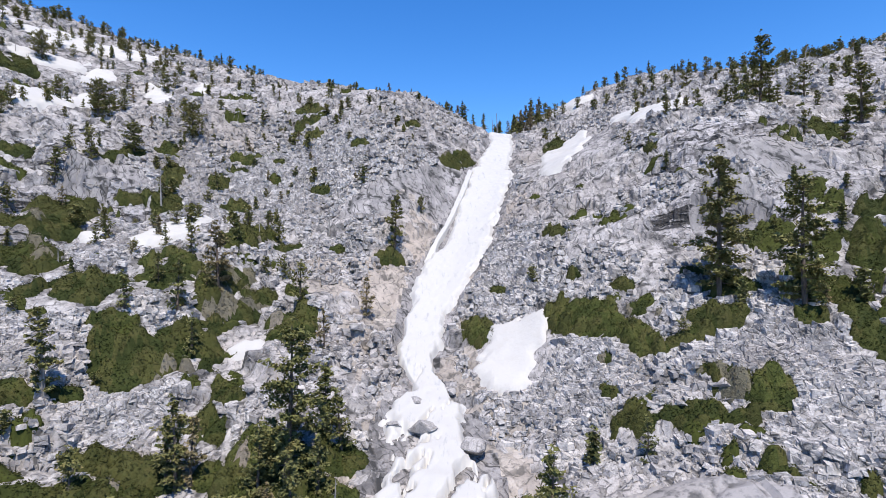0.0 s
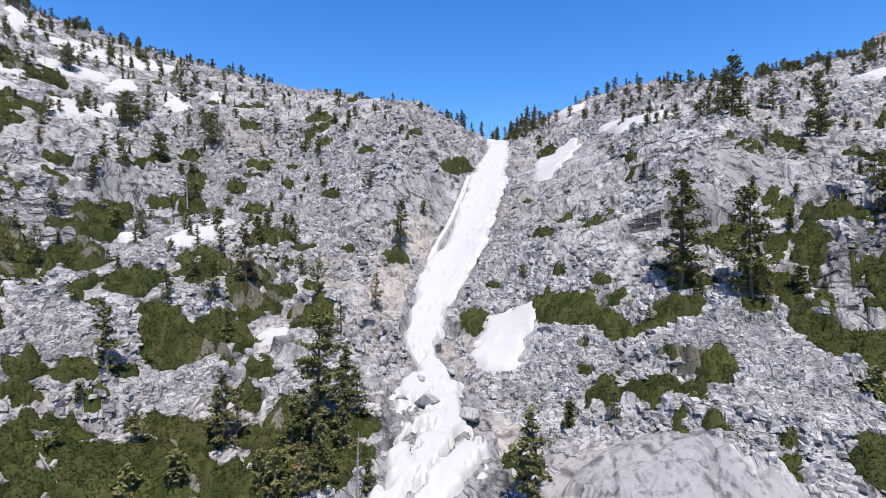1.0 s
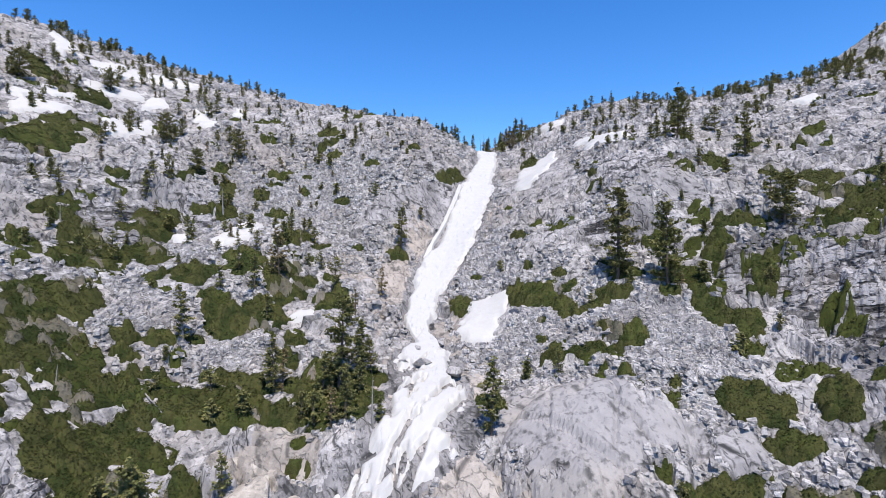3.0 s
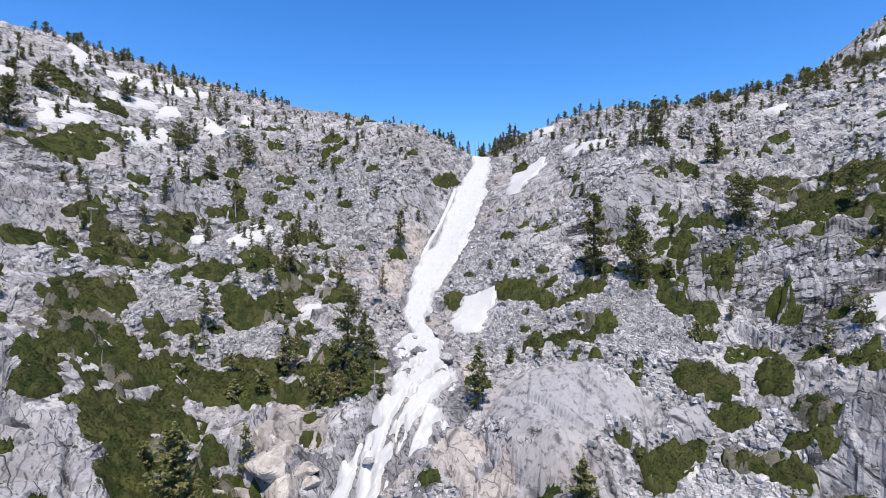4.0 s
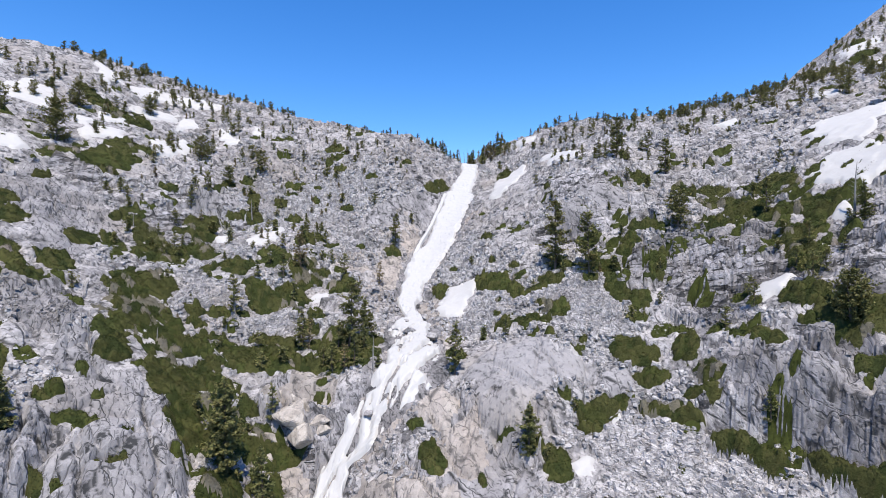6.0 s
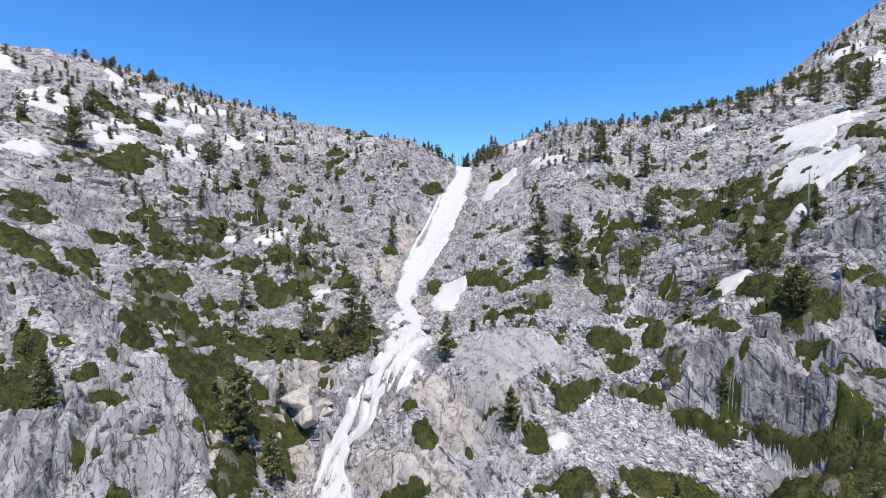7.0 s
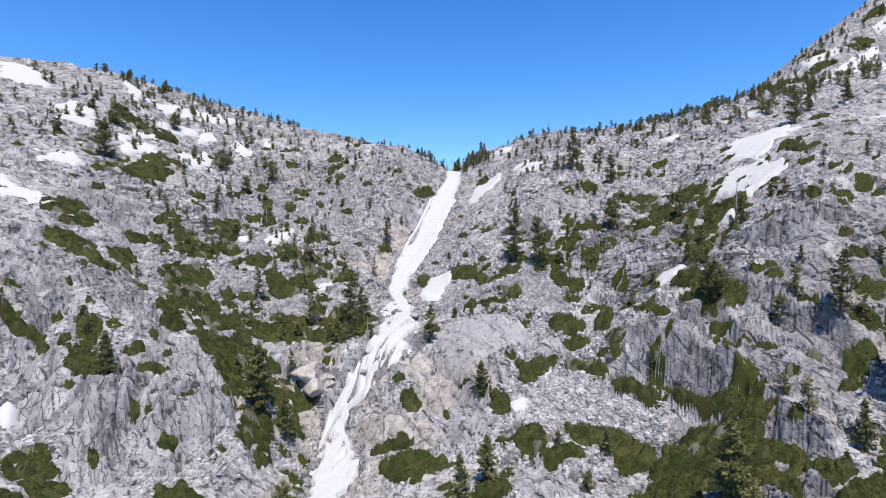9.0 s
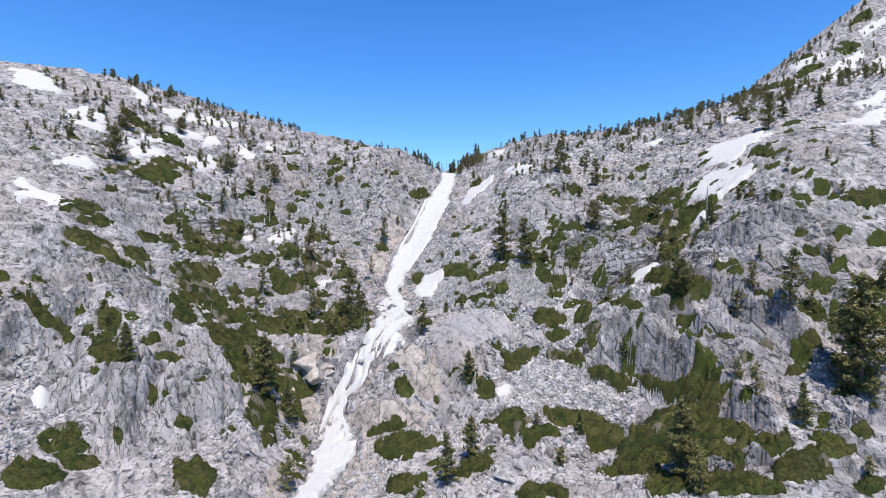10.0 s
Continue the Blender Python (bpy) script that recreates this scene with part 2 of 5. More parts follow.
def blocks(x, y, size, k, tilt):
    """Broken rock: each cell a tilted face at a height of its own."""
    x, y = x / size, y / size
    cx, cy = np.floor(x), np.floor(y)
    best = np.full(x.shape, 9.0)
    out = np.zeros(x.shape)
    for dx in (-1, 0, 1):
        for dy in (-1, 0, 1):
            ix, iy = cx + dx, cy + dy
            px, py = ix + scramble(ix, iy, k), iy + scramble(ix, iy, k + 1)
            d = (x - px) ** 2 + (y - py) ** 2
            h = scramble(ix, iy, k + 2) - 0.5 + tilt * ((scramble(ix, iy, k + 3) - 0.5) * (x - px) + (scramble(ix, iy, k + 4) - 0.7) * (y - py))
            near = d < best
            best = np.where(near, d, best)
            out = np.where(near, h, out)
    return out


# ---- the ground ----
# Heights across the valley at stations along it.
ACROSS = np.array([-190, -140, -105, -80, -66, -53, -42, -33, -25, -17, -9, 0, 9, 18, 28, 39, 50, 62, 76, 90, 105, 140, 190], float)
FOOT = {
    -60: [61.5, 41.5, 28, 18.5, 13.5, 9, 6, 4.5, 3.5, 2.5, 2.5, 3, 4, 6, 8.5, 10.5, 11, 10.5, 9, 9, 11, 21, 37],
    -25: [74, 56.5, 44, 34, 29.5, 24, 19, 16, 13.5, 11, 9.5, 9.5, 11.5, 14, 17, 21.5, 25, 26.5, 25, 28.5, 35, 47.5, 64],
    -5: [80.5, 65, 53, 43, 35.5, 31, 26.5, 23.5, 20.5, 15.5, 13.5, 14, 16.5, 19, 21.5, 21.5, 24.5, 32, 39.5, 46, 51, 63, 78],
}
LOWER = {
    10: [86, 71, 60, 51.5, 43.5, 39, 33.5, 29.5, 24, 16.5, 15.5, 19.5, 21.5, 23.5, 26, 26, 31.5, 41.5, 52, 59, 63.5, 74.5, 87.5],
    24: [91, 76.5, 66, 59, 51, 45.5, 38.5, 32.5, 25, 19.5, 21.5, 28.5, 28, 31.5, 30.5, 34, 42, 51.5, 59.5, 69, 75, 84, 95.5],
    38: [96.5, 82.5, 71, 64.5, 57, 49, 40.5, 38, 36.5, 34, 36.5, 38, 38, 40, 42.5, 43, 47, 54.5, 63, 74.5, 84, 91, 102],
}
MIDDLE = {
    52: [102.5, 89.5, 78, 68, 59, 53.5, 48.5, 43.5, 43.5, 44.5, 42, 41.5, 41, 45.5, 51, 53.5, 58, 61.5, 69, 78, 87.5, 94.5, 108],
    66: [109.5, 96.5, 84, 70.5, 62, 57.5, 56.5, 54, 49.5, 50, 46.5, 45.5, 48, 54.5, 59.5, 63.5, 69, 70, 74.5, 82, 90, 99, 113.5],
    82: [118.5, 104.5, 90, 77, 70, 63, 63, 62.5, 57, 55.5, 53.5, 52.5, 56.5, 64, 69.5, 76.5, 80, 78.5, 81.5, 87, 94, 105.5, 119],
}
UPPER = {
    100: [127.5, 113, 97.5, 88, 80.5, 72, 66.5, 65, 65.5, 68, 67.5, 64, 65.5, 71, 78, 84, 88.5, 89, 90.5, 94, 99.5, 112, 124.5],
    126: [136.5, 124.5, 107, 93.5, 93, 88.5, 84.5, 87, 90, 93, 92, 85.5, 80.5, 80, 83, 90, 96, 100.5, 102.5, 104.5, 107.5, 117, 130.5],
    150: [144.5, 136, 117.5, 108.5, 106, 104.5, 105, 105.5, 105.5, 105, 103, 99, 94.5, 92.5, 94.5, 102.5, 107, 109, 109.5, 111, 113, 121, 135],
}
CREST = {
    174: [148.5, 140.5, 128, 121.5, 117.5, 115, 113.5, 111.5, 108.5, 105.5, 102, 97.5, 93, 94, 99, 106, 109.5, 111, 112, 114, 117, 125.5, 140],
    200: [152.5, 144, 133.5, 127, 121.5, 117.5, 115, 111.5, 108.5, 105.5, 101.5, 97.5, 95.5, 99, 106, 111, 111.5, 110.5, 111, 112.5, 115.5, 128, 143.5],
    250: [157, 141, 131, 123, 119.5, 116.5, 113.5, 110.5, 108.5, 106.5, 105, 105, 105.5, 107, 109, 109.5, 109.5, 109.5, 110, 112, 115, 125.5, 141.5],
}
STATIONS = {**FOOT, **LOWER, **MIDDLE, **UPPER, **CREST}
ALONG = np.array([*STATIONS], float)
SECTIONS = np.array([*STATIONS.values()], float).T


def weights(q, knots):
    """Smooth interpolation weights of the places q between knots."""
    q = np.clip(np.asarray(q, float), knots[0], knots[-1])
    n = len(knots)
    i = np.clip(np.searchsorted(knots, q, side="right") - 1, 0, n - 2)
    h = knots[i + 1] - knots[i]
    t = (q - knots[i]) / h
    slope = np.zeros((n, n))
    for k in range(n):
        if 0 < k < n - 1:
            a, b = knots[k] - knots[k - 1], knots[k + 1] - knots[k]
            slope[k, k - 1] -= b / (a + b) / a
            slope[k, k] += b / (a + b) / a - a / (a + b) / b
            slope[k, k + 1] += a / (a + b) / b
        else:
            a, b = max(k - 1, 0), min(k + 1, n - 1)
            slope[k, b] += 1 / (knots[b] - knots[a])
            slope[k, a] -= 1 / (knots[b] - knots[a])
    unit = np.eye(n)
    return ((2 * t**3 - 3 * t**2 + 1)[:, None] * unit[i] + (3 * t**2 - 2 * t**3)[:, None] * unit[i + 1]
            + ((t**3 - 2 * t**2 + t) * h)[:, None] * slope[i] + ((t**3 - t**2) * h)[:, None] * slope[i + 1])


def smooth(a, b, v):
    t = np.clip((v - a) / (b - a), 0, 1)
    return t * t * (3 - 2 * t)


def valley(x, y):
    """The large form: valley sections, then the high mountain beyond the eastern shoulder."""
    x, y = np.asarray(x, float).ravel(), np.asarray(y, float).ravel()
    z = ((weights(x, ACROSS) @ SECTIONS) * weights(y, ALONG)).sum(1)
    shoulder = 0.56 * np.clip(x - 190, 0, 85) * smooth(200, 312, y)
    peak = 0.8 * np.maximum(x - 271, 0) * smooth(235, 330, y)
    z += (shoulder + peak) * (1 - smooth(500, 1500, x)) * (1 - smooth(335, 440, y))
    z -= 70 * smooth(300, 1500, np.hypot(x, y - 100))
    return z


def within(px, py, x, y, long, short, turn):
    """Distance from the middle of a turned oval: 1 on its rim."""
    c, d = math.cos(turn), math.sin(turn)
    return np.hypot(((px - x) * c + (py - y) * d) / long, ((py - y) * c - (px - x) * d) / short)


# The cascade: station along the valley, middle, half width.
CASCADE_FOOT = [
    (-24, -16.07, 2.8), (-2.7, -12.57, 2.06), (3.4, -11.6, 2.46), (8.5, -11.03, 2.58), (10.9, -10.61, 4.38), (15.8, -11.15, 3.7),
    (19.2, -11.8, 2.89), (22.3, -12.76, 2.38), (24.8, -13.32, 2.01), (27.2, -13.22, 2.36), (28.8, -10.18, 4.1), (31.2, -6.84, 5.33),
    (33.1, -5.39, 5.55), (35.5, -3.13, 5.94),
]
CASCADE_TOP = [
    (40.6, -1.32, 5.14), (44, -0.96, 4.45), (48.6, -1.34, 4.17), (53.6, -1.44, 4.17), (57.8, -1.34, 3.51), (60.8, -1.2, 1.93),
    (63.6, -2.73, 1.32), (68.5, -3.54, 2.22), (76.7, -2.38, 2.83), (84.6, -0.17, 3.95), (92.1, 2.86, 4.32), (100.7, 5.86, 4.08),
    (111.4, 9.19, 3.94), (128.1, 12.7, 3.73), (141.2, 15.93, 2.86),
]
CASCADE = np.array(CASCADE_FOOT + CASCADE_TOP)
# Smooth slabs and domes, and cliffs dark with lichen and painted shade: x, y, long radius, short radius, turn of the
# long one.
SLABS_WEST = [
    (-60.8, 91.3, 9.0, 3.5, 1.05), (-7.9, 103.9, 11.1, 5.5, 0.46), (-9.2, 79.5, 7.4, 3.6, -1.56), (-0.6, 112.3, 7.9, 3.6, 0.77), (-43.2, 17.2, 7.0, 5.6, -0.80),
    (-52.3, 22.5, 4.8, 3.0, -1.25), (-74.3, 51.2, 13.7, 5.3, -1.03), (-20.8, 36.7, 5.0, 2.5, 0.29), (-22.2, 32.2, 4.7, 2.2, 0.39), (-45.5, 0.1, 11.9, 7.1, -1.19),
    (-37.2, 8.8, 13.4, 7.2, -1.51), (-60.0, 1.6, 10.9, 4.0, -0.88), (-75.0, 21.6, 7.8, 5.2, -1.06), (-81.8, 59.7, 16.0, 9.4, -1.08), (45.7, 73.5, 7.2, 4.4, -0.97),
]
SLABS_EAST = [
    (37.4, 69.1, 4.5, 4.1, -1.05), (16.7, 34.7, 10.4, 7.5, -0.94), (4.1, 29.8, 4.1, 3.6, 0.47), (12.7, 24.1, 8.6, 2.8, -0.28), (27.8, 31.8, 4.1, 2.7, 0.11),
    (34.8, 29.5, 2.9, 2.0, -0.10), (71.9, 7.3, 6.9, 5.8, 0.32), (71.0, -4.1, 5.5, 4.4, -1.13), (54.0, 2.3, 4.4, 2.2, -0.81), (58.9, 10.3, 5.3, 3.0, -0.90),
    (51.9, 19.9, 4.5, 3.0, -1.08), (9.7, 17.1, 11.1, 6.7, -0.34), (0.7, 15.7, 8.1, 3.8, -0.54), (82.3, 20.2, 9.7, 5.9, -1.14), (26.2, -3.6, 5.6, 2.8, -0.26),
]
SLABS = SLABS_WEST + SLABS_EAST
DARK_CLIFFS = [
    (57.1, 48.7, 6.7, 5.2, 1.33), (62.4, 40.7, 6.8, 4.5, -1.19), (53.8, 36.0, 7.2, 4.3, -1.15), (52.0, 18.9, 3.4, 3.1, -0.76), (55.8, 15.4, 3.7, 2.1, 0.89),
    (59.9, 48.4, 10.7, 8.1, -1.03), (54.4, 14.9, 4.7, 3.0, -0.93), (83.9, 22.5, 7.9, 5.0, -1.37), (66.1, 3.0, 5.9, 2.3, -1.45), (-8.7, 30.1, 3.8, 1.8, -0.50),
    (-16.2, 32.9, 3.4, 1.6, -0.13), (-17.1, 30.3, 4.8, 3.4, -0.06),
    (-73.3, 19.4, 7.8, 5.1, -1.03), (-63.1, 28.8, 8.3, 5.4, -0.46), (-81.5, 30.2, 8.1, 5.6, -1.08), (-45.7, 1.0, 6.7, 3.0, -1.14), (-80.2, 57.4, 11.0, 4.2, -1.11),
]
# Rust-stained rock beside the cascade.
TAN_ROCK = [(0.6, 16.1, 11.2, 4.4, -0.51), (7.3, 23.4, 4.8, 4.5, -1.40), (4.1, 29.8, 4.5, 4.0, 0.45), (-19.8, 36.3, 5.0, 4.1, 0.16), (-9.5, 82.4, 9.8, 4.2, -1.52), (-18.6, 82.5, 7.8, 5.6, -1.46)]
# Rounded swells of bare rock: x, y, radius across, radius along, height.
SWELLS = [(19, 32, 11, 9, 3.4), (12, 25, 6, 6, 1.6), (35, 29, 4, 4, 1.5), (-38, 8, 7, 8, 2.4), (-52, 5, 7, 7, 2.6), (-62, 16, 5, 8, 2.2), (-74, 8, 8, 9, 2.8), (56, 15, 7, 4, 2.6), (60, 40, 7, 5, 2.2), (74, 3, 8, 8, 2.0), (86, 14, 8, 9, 2.4), (-21, 31, 5, 5, 1.6), (40, 75, 9, 6, 1.8)]


# Snow outlines, and brush: x, y, long radius, short radius, turn of the long one.
OUTLINES = []
OUTLINES.append([(-45.3, 77.6), (-46.1, 83.2), (-44.2, 87), (-46.3, 92.8), (-42.9, 96.9), (-38.8, 86.6), (-39, 78.6), (-40.7, 74.9)])
OUTLINES.append([(-54.1, 78.9), (-52, 81.1), (-49.6, 77.2), (-52, 77)])
OUTLINES.append([(-26.4, 62.2), (-24.1, 64.8), (-21.4, 63.5), (-21.1, 60.6), (-24.3, 60.6)])
OUTLINES.append([(6.9, 70.2), (9.9, 69.7), (13, 67), (13.6, 63.5), (11.1, 62.7), (8.3, 59.8), (5.1, 62.1), (4.4, 66.3)])
OUTLINES.append([(19.4, 109.9), (23.7, 126.7), (30.7, 131.9), (36, 131.9), (35.6, 127.4), (28.2, 111.4), (23.5, 104.4), (20.6, 105.4)])
OUTLINES.append([(39.2, 126.9), (46.1, 125.5), (47, 104.4), (45.6, 99.5), (39.7, 102.9)])
OUTLINES.append([(-137.8, 156.6), (-117, 146.6), (-123.2, 141.2)])
OUTLINES.append([(-117, 146.6), (-111.3, 156.4), (-99.6, 164), (-87.3, 164.5), (-85.8, 158.4), (-99.9, 151.2), (-110.9, 141)])
OUTLINES.append([(-106.8, 104.1), (-104.5, 105.5), (-97, 95.3), (-98.2, 93.6)])
OUTLINES.append([(-99.7, 100.7), (-95, 108.8), (-89.9, 99.3), (-95.7, 97.3)])
OUTLINES.append([(-107.2, 114.3), (-101.2, 118.7), (-98.7, 113.3), (-103.5, 110.1)])
OUTLINES.append([(-107.5, 128.9), (-102.5, 136.8), (-95.7, 143), (-94.4, 138.5), (-101.4, 128.3)])
OUTLINES.append([(-93.8, 139.4), (-90.1, 144.3), (-87, 139.9), (-90.5, 134.7)])
OUTLINES.append([(-78.7, 141.8), (-76.2, 145.6), (-68.9, 134.8), (-69.5, 129.1), (-76.7, 137)])
OUTLINES.append([(-83.9, 101.3), (-89.4, 116.9), (-86.6, 129.1), (-82, 124.3), (-75.8, 104.2), (-80, 98.6)])
OUTLINES.append([(-70.5, 152.8), (-67.2, 150.9), (-65.1, 143.6), (-66.9, 144.1)])
OUTLINES.append([(99.5, 77.2), (108.5, 75.3), (118.2, 73.9), (115.7, 67.6), (105.2, 61.7), (96, 54.4), (94.1, 63.6)])
OUTLINES.append([(84.1, 54.5), (92.2, 58.6), (95.6, 52.4), (96.1, 41.8), (90.5, 40.6), (85.7, 41.9), (82.3, 47.3)])
OUTLINES.append([(80.1, 41.1), (82.5, 41.3), (80.5, 37.6), (77.9, 39)])
OUTLINES.append([(59.9, 35.4), (62.8, 32.7), (65.4, 30.9), (62.4, 27.5), (59.5, 28.1), (57.7, 26.7)])
OUTLINES.append([(23.5, 17.6), (26.2, 20.4), (28.4, 19.3), (26.8, 16.7), (23.6, 14.4)])
OUTLINES.append([(32.3, 26.1), (33.6, 26.3), (33.8, 24.9), (32.4, 24.8)])
OUTLINES.append([(-106.7, 51.6), (-103.6, 51.4), (-93.7, 50.1), (-90, 46.7), (-93.6, 44.3), (-100.7, 44.4)])
OUTLINES.append([(-110.8, 69.9), (-107.4, 75.8), (-101.7, 76.4), (-99.6, 71.9), (-106.6, 67.7)])
OUTLINES.append([(-173.9, 133.6), (-165.5, 135), (-147, 125.6), (-141.3, 116.3), (-147.4, 111.7), (-153.8, 109.3)])
OUTLINES.append([(-129.9, 100.7), (-130.4, 111.5), (-122.4, 115.4), (-113.6, 100.3), (-122.6, 97.4)])
OUTLINES.append([(120.1, 104.9), (125.8, 102.4), (122.2, 96.4), (117.5, 98.6)])
OUTLINES.append([(93, 109.8), (99.7, 110.4), (97.6, 104.4), (92.8, 104.3)])
OUTLINES.append([(-60.4, -5.3), (-61.1, -2.5), (-58.5, -4.4), (-58.3, -6.5)])
OUTLINES.append([(31.8, 180.7), (42, 147), (35.7, 144.5)])
OUTLINES.append([(132.6, 59.7), (153.5, 69.1), (136.1, 48.4)])
OUTLINES.append([(149.2, 76.5), (161, 78.4), (156.2, 72.3), (146.8, 71.1)])
OUTLINES.append([(179.3, 156.9), (273.4, 270.3), (303.5, 278.6), (318.2, 282.8), (317.4, 277.2), (294.2, 271.5), (180.9, 139.8), (155.7, 117.4)])
OUTLINES.append([(295.7, 263.3), (326.7, 274.3), (319.9, 266.1), (177.4, 108.3)])
OUTLINES.append([(325.3, 297.1), (345, 296.4), (341.6, 292.2), (325.3, 290.7)])
OUTLINES.append([(277.3, 304.5), (297.5, 295.5), (295.4, 288.5), (273.8, 288.4)])

BRUSH_A = [
    (-58.7, 80.9, 6.3, 3.8, 1.16), (-49.7, 95.4, 3.4, 2.0, -1.44), (-54.2, 91.9, 3.0, 1.5, 0.97), (-53.3, 68.4, 5.0, 3.6, -0.54), (-43.4, 63.1, 5.8, 3.1, 0.70),
    (-36.1, 70.0, 4.5, 3.2, 0.37), (-33.8, 57.9, 4.0, 3.0, 0.10), (-29.3, 60.6, 3.4, 2.5, -0.09), (-29.9, 72.0, 4.8, 1.7, 0.99), (-41.4, 49.5, 2.5, 1.3, 0.60),
    (-45.0, 47.4, 2.1, 1.2, 0.61), (-37.0, 52.0, 1.6, 0.7, 0.68), (-41.8, 41.0, 1.9, 1.2, 0.43), (-32.3, 42.0, 5.2, 2.3, 0.10), (-26.6, 45.6, 4.1, 1.6, -0.35),
    (-29.0, 39.1, 5.7, 1.5, 0.14), (-21.7, 41.1, 2.5, 1.4, 0.17), (-37.3, 36.6, 2.1, 1.2, 0.14), (-16.4, 42.2, 3.4, 2.0, -0.22),
]
BRUSH_B = [
    (-11.5, 43.3, 3.5, 2.5, -0.64), (-9.3, 48.2, 2.1, 1.9, 0.34), (-19.1, 45.2, 2.3, 1.3, -0.08), (-61.0, 101.5, 4.7, 1.1, 1.07), (-57.3, 110.4, 2.8, 1.5, 1.26),
    (-53.0, 103.7, 4.0, 1.8, -1.29), (-44.7, 115.3, 2.5, 1.0, 0.67), (-36.1, 113.5, 1.9, 1.1, -0.61), (-40.7, 103.9, 2.8, 1.5, 0.57), (-44.2, 120.0, 3.8, 1.3, 0.48),
    (-46.4, 109.2, 2.8, 1.8, 1.45), (-26.1, 88.0, 2.7, 1.1, 0.99), (-24.9, 107.8, 2.7, 1.0, -0.51), (-34.9, 136.9, 4.0, 2.0, -0.32), (-18.3, 115.3, 2.4, 0.8, -0.43),
    (3.6, 122.0, 5.8, 1.9, 0.91), (-9.2, 89.5, 2.6, 0.9, 0.28), (-83.3, 91.7, 2.5, 1.6, 0.97), (-71.1, 88.5, 2.8, 1.5, 0.53),
]
BRUSH_C = [
    (4.8, 71.7, 3.3, 1.7, -1.04), (17.0, 63.0, 4.7, 2.0, -0.85), (21.1, 56.9, 3.0, 1.5, -1.07), (24.9, 54.4, 2.7, 0.8, -0.21), (28.7, 55.0, 3.1, 1.3, -0.49),
    (32.0, 58.2, 2.9, 1.4, -0.19), (36.6, 52.1, 1.5, 0.9, -0.07), (39.9, 54.8, 3.4, 1.5, -0.42), (40.5, 51.3, 2.2, 1.3, -1.43), (41.1, 47.4, 3.2, 1.8, -0.89),
    (44.4, 44.4, 2.5, 2.1, -0.71), (42.7, 41.5, 2.1, 1.1, -0.14), (51.1, 60.5, 3.7, 1.3, -0.08), (47.0, 59.0, 2.5, 1.0, -0.55), (45.2, 56.4, 1.7, 1.6, 0.52),
    (51.0, 51.0, 2.0, 1.4, 0.50), (48.3, 48.5, 2.2, 1.0, -0.32), (65.7, 71.2, 4.2, 2.7, -1.47), (77.0, 82.8, 2.5, 1.4, 1.01),
]
BRUSH_D = [
    (57.2, 80.1, 3.3, 2.2, 1.14), (40.2, 71.4, 0.9, 0.5, -0.61), (37.6, 64.4, 1.1, 0.9, -0.52), (50.3, 75.7, 1.2, 0.8, 0.05), (34.3, 87.4, 2.0, 0.6, -1.26),
    (22.1, 47.0, 2.4, 1.2, -0.34), (17.7, 48.9, 2.1, 1.3, -0.89), (16.8, 52.9, 1.1, 0.7, -1.15), (28.6, 46.2, 1.9, 1.5, -0.02), (26.0, 48.7, 2.4, 0.9, -1.01),
    (25.3, 44.5, 1.5, 0.5, -0.48), (25.9, 39.2, 2.1, 0.8, -0.87), (28.4, 36.1, 1.8, 0.7, -0.48), (31.2, 38.4, 0.8, 0.5, 0.45), (37.2, 34.7, 1.6, 0.9, 0.41),
    (37.7, 36.7, 1.2, 0.6, 0.10), (17.5, 56.8, 1.0, 0.5, -0.74), (8.1, 77.6, 2.0, 0.7, -0.92), (17.4, 70.1, 1.4, 0.5, -0.91),
]
BRUSH_E = [
    (21.8, 64.4, 1.5, 0.8, -0.84), (7.6, 41.6, 1.9, 1.2, -0.02), (29.3, 61.7, 1.4, 0.5, -0.53), (-37.0, 119.0, 1.9, 0.8, -0.48), (-17.8, 89.4, 1.4, 0.8, 0.00),
    (-30.7, 125.0, 2.7, 0.9, -0.64), (-7.2, 123.2, 2.8, 0.9, 0.95), (17.1, 80.5, 2.8, 0.7, -1.07), (-113.3, 123.4, 9.9, 3.5, -0.55), (-96.4, 81.8, 7.5, 2.6, 1.40),
    (-88.2, 86.2, 6.2, 5.0, 0.67), (-71.7, 72.2, 3.0, 2.4, 1.38), (-64.4, 66.3, 7.7, 3.2, -0.81), (-59.0, 61.2, 5.6, 4.4, 1.03), (-54.2, 45.5, 6.9, 3.1, 1.07),
    (-52.2, 38.3, 5.5, 2.9, 0.96), (-51.6, 32.4, 4.4, 2.5, 1.51), (-46.8, 38.6, 4.2, 3.0, 0.86), (-48.8, 26.4, 3.3, 2.2, 1.52),
]
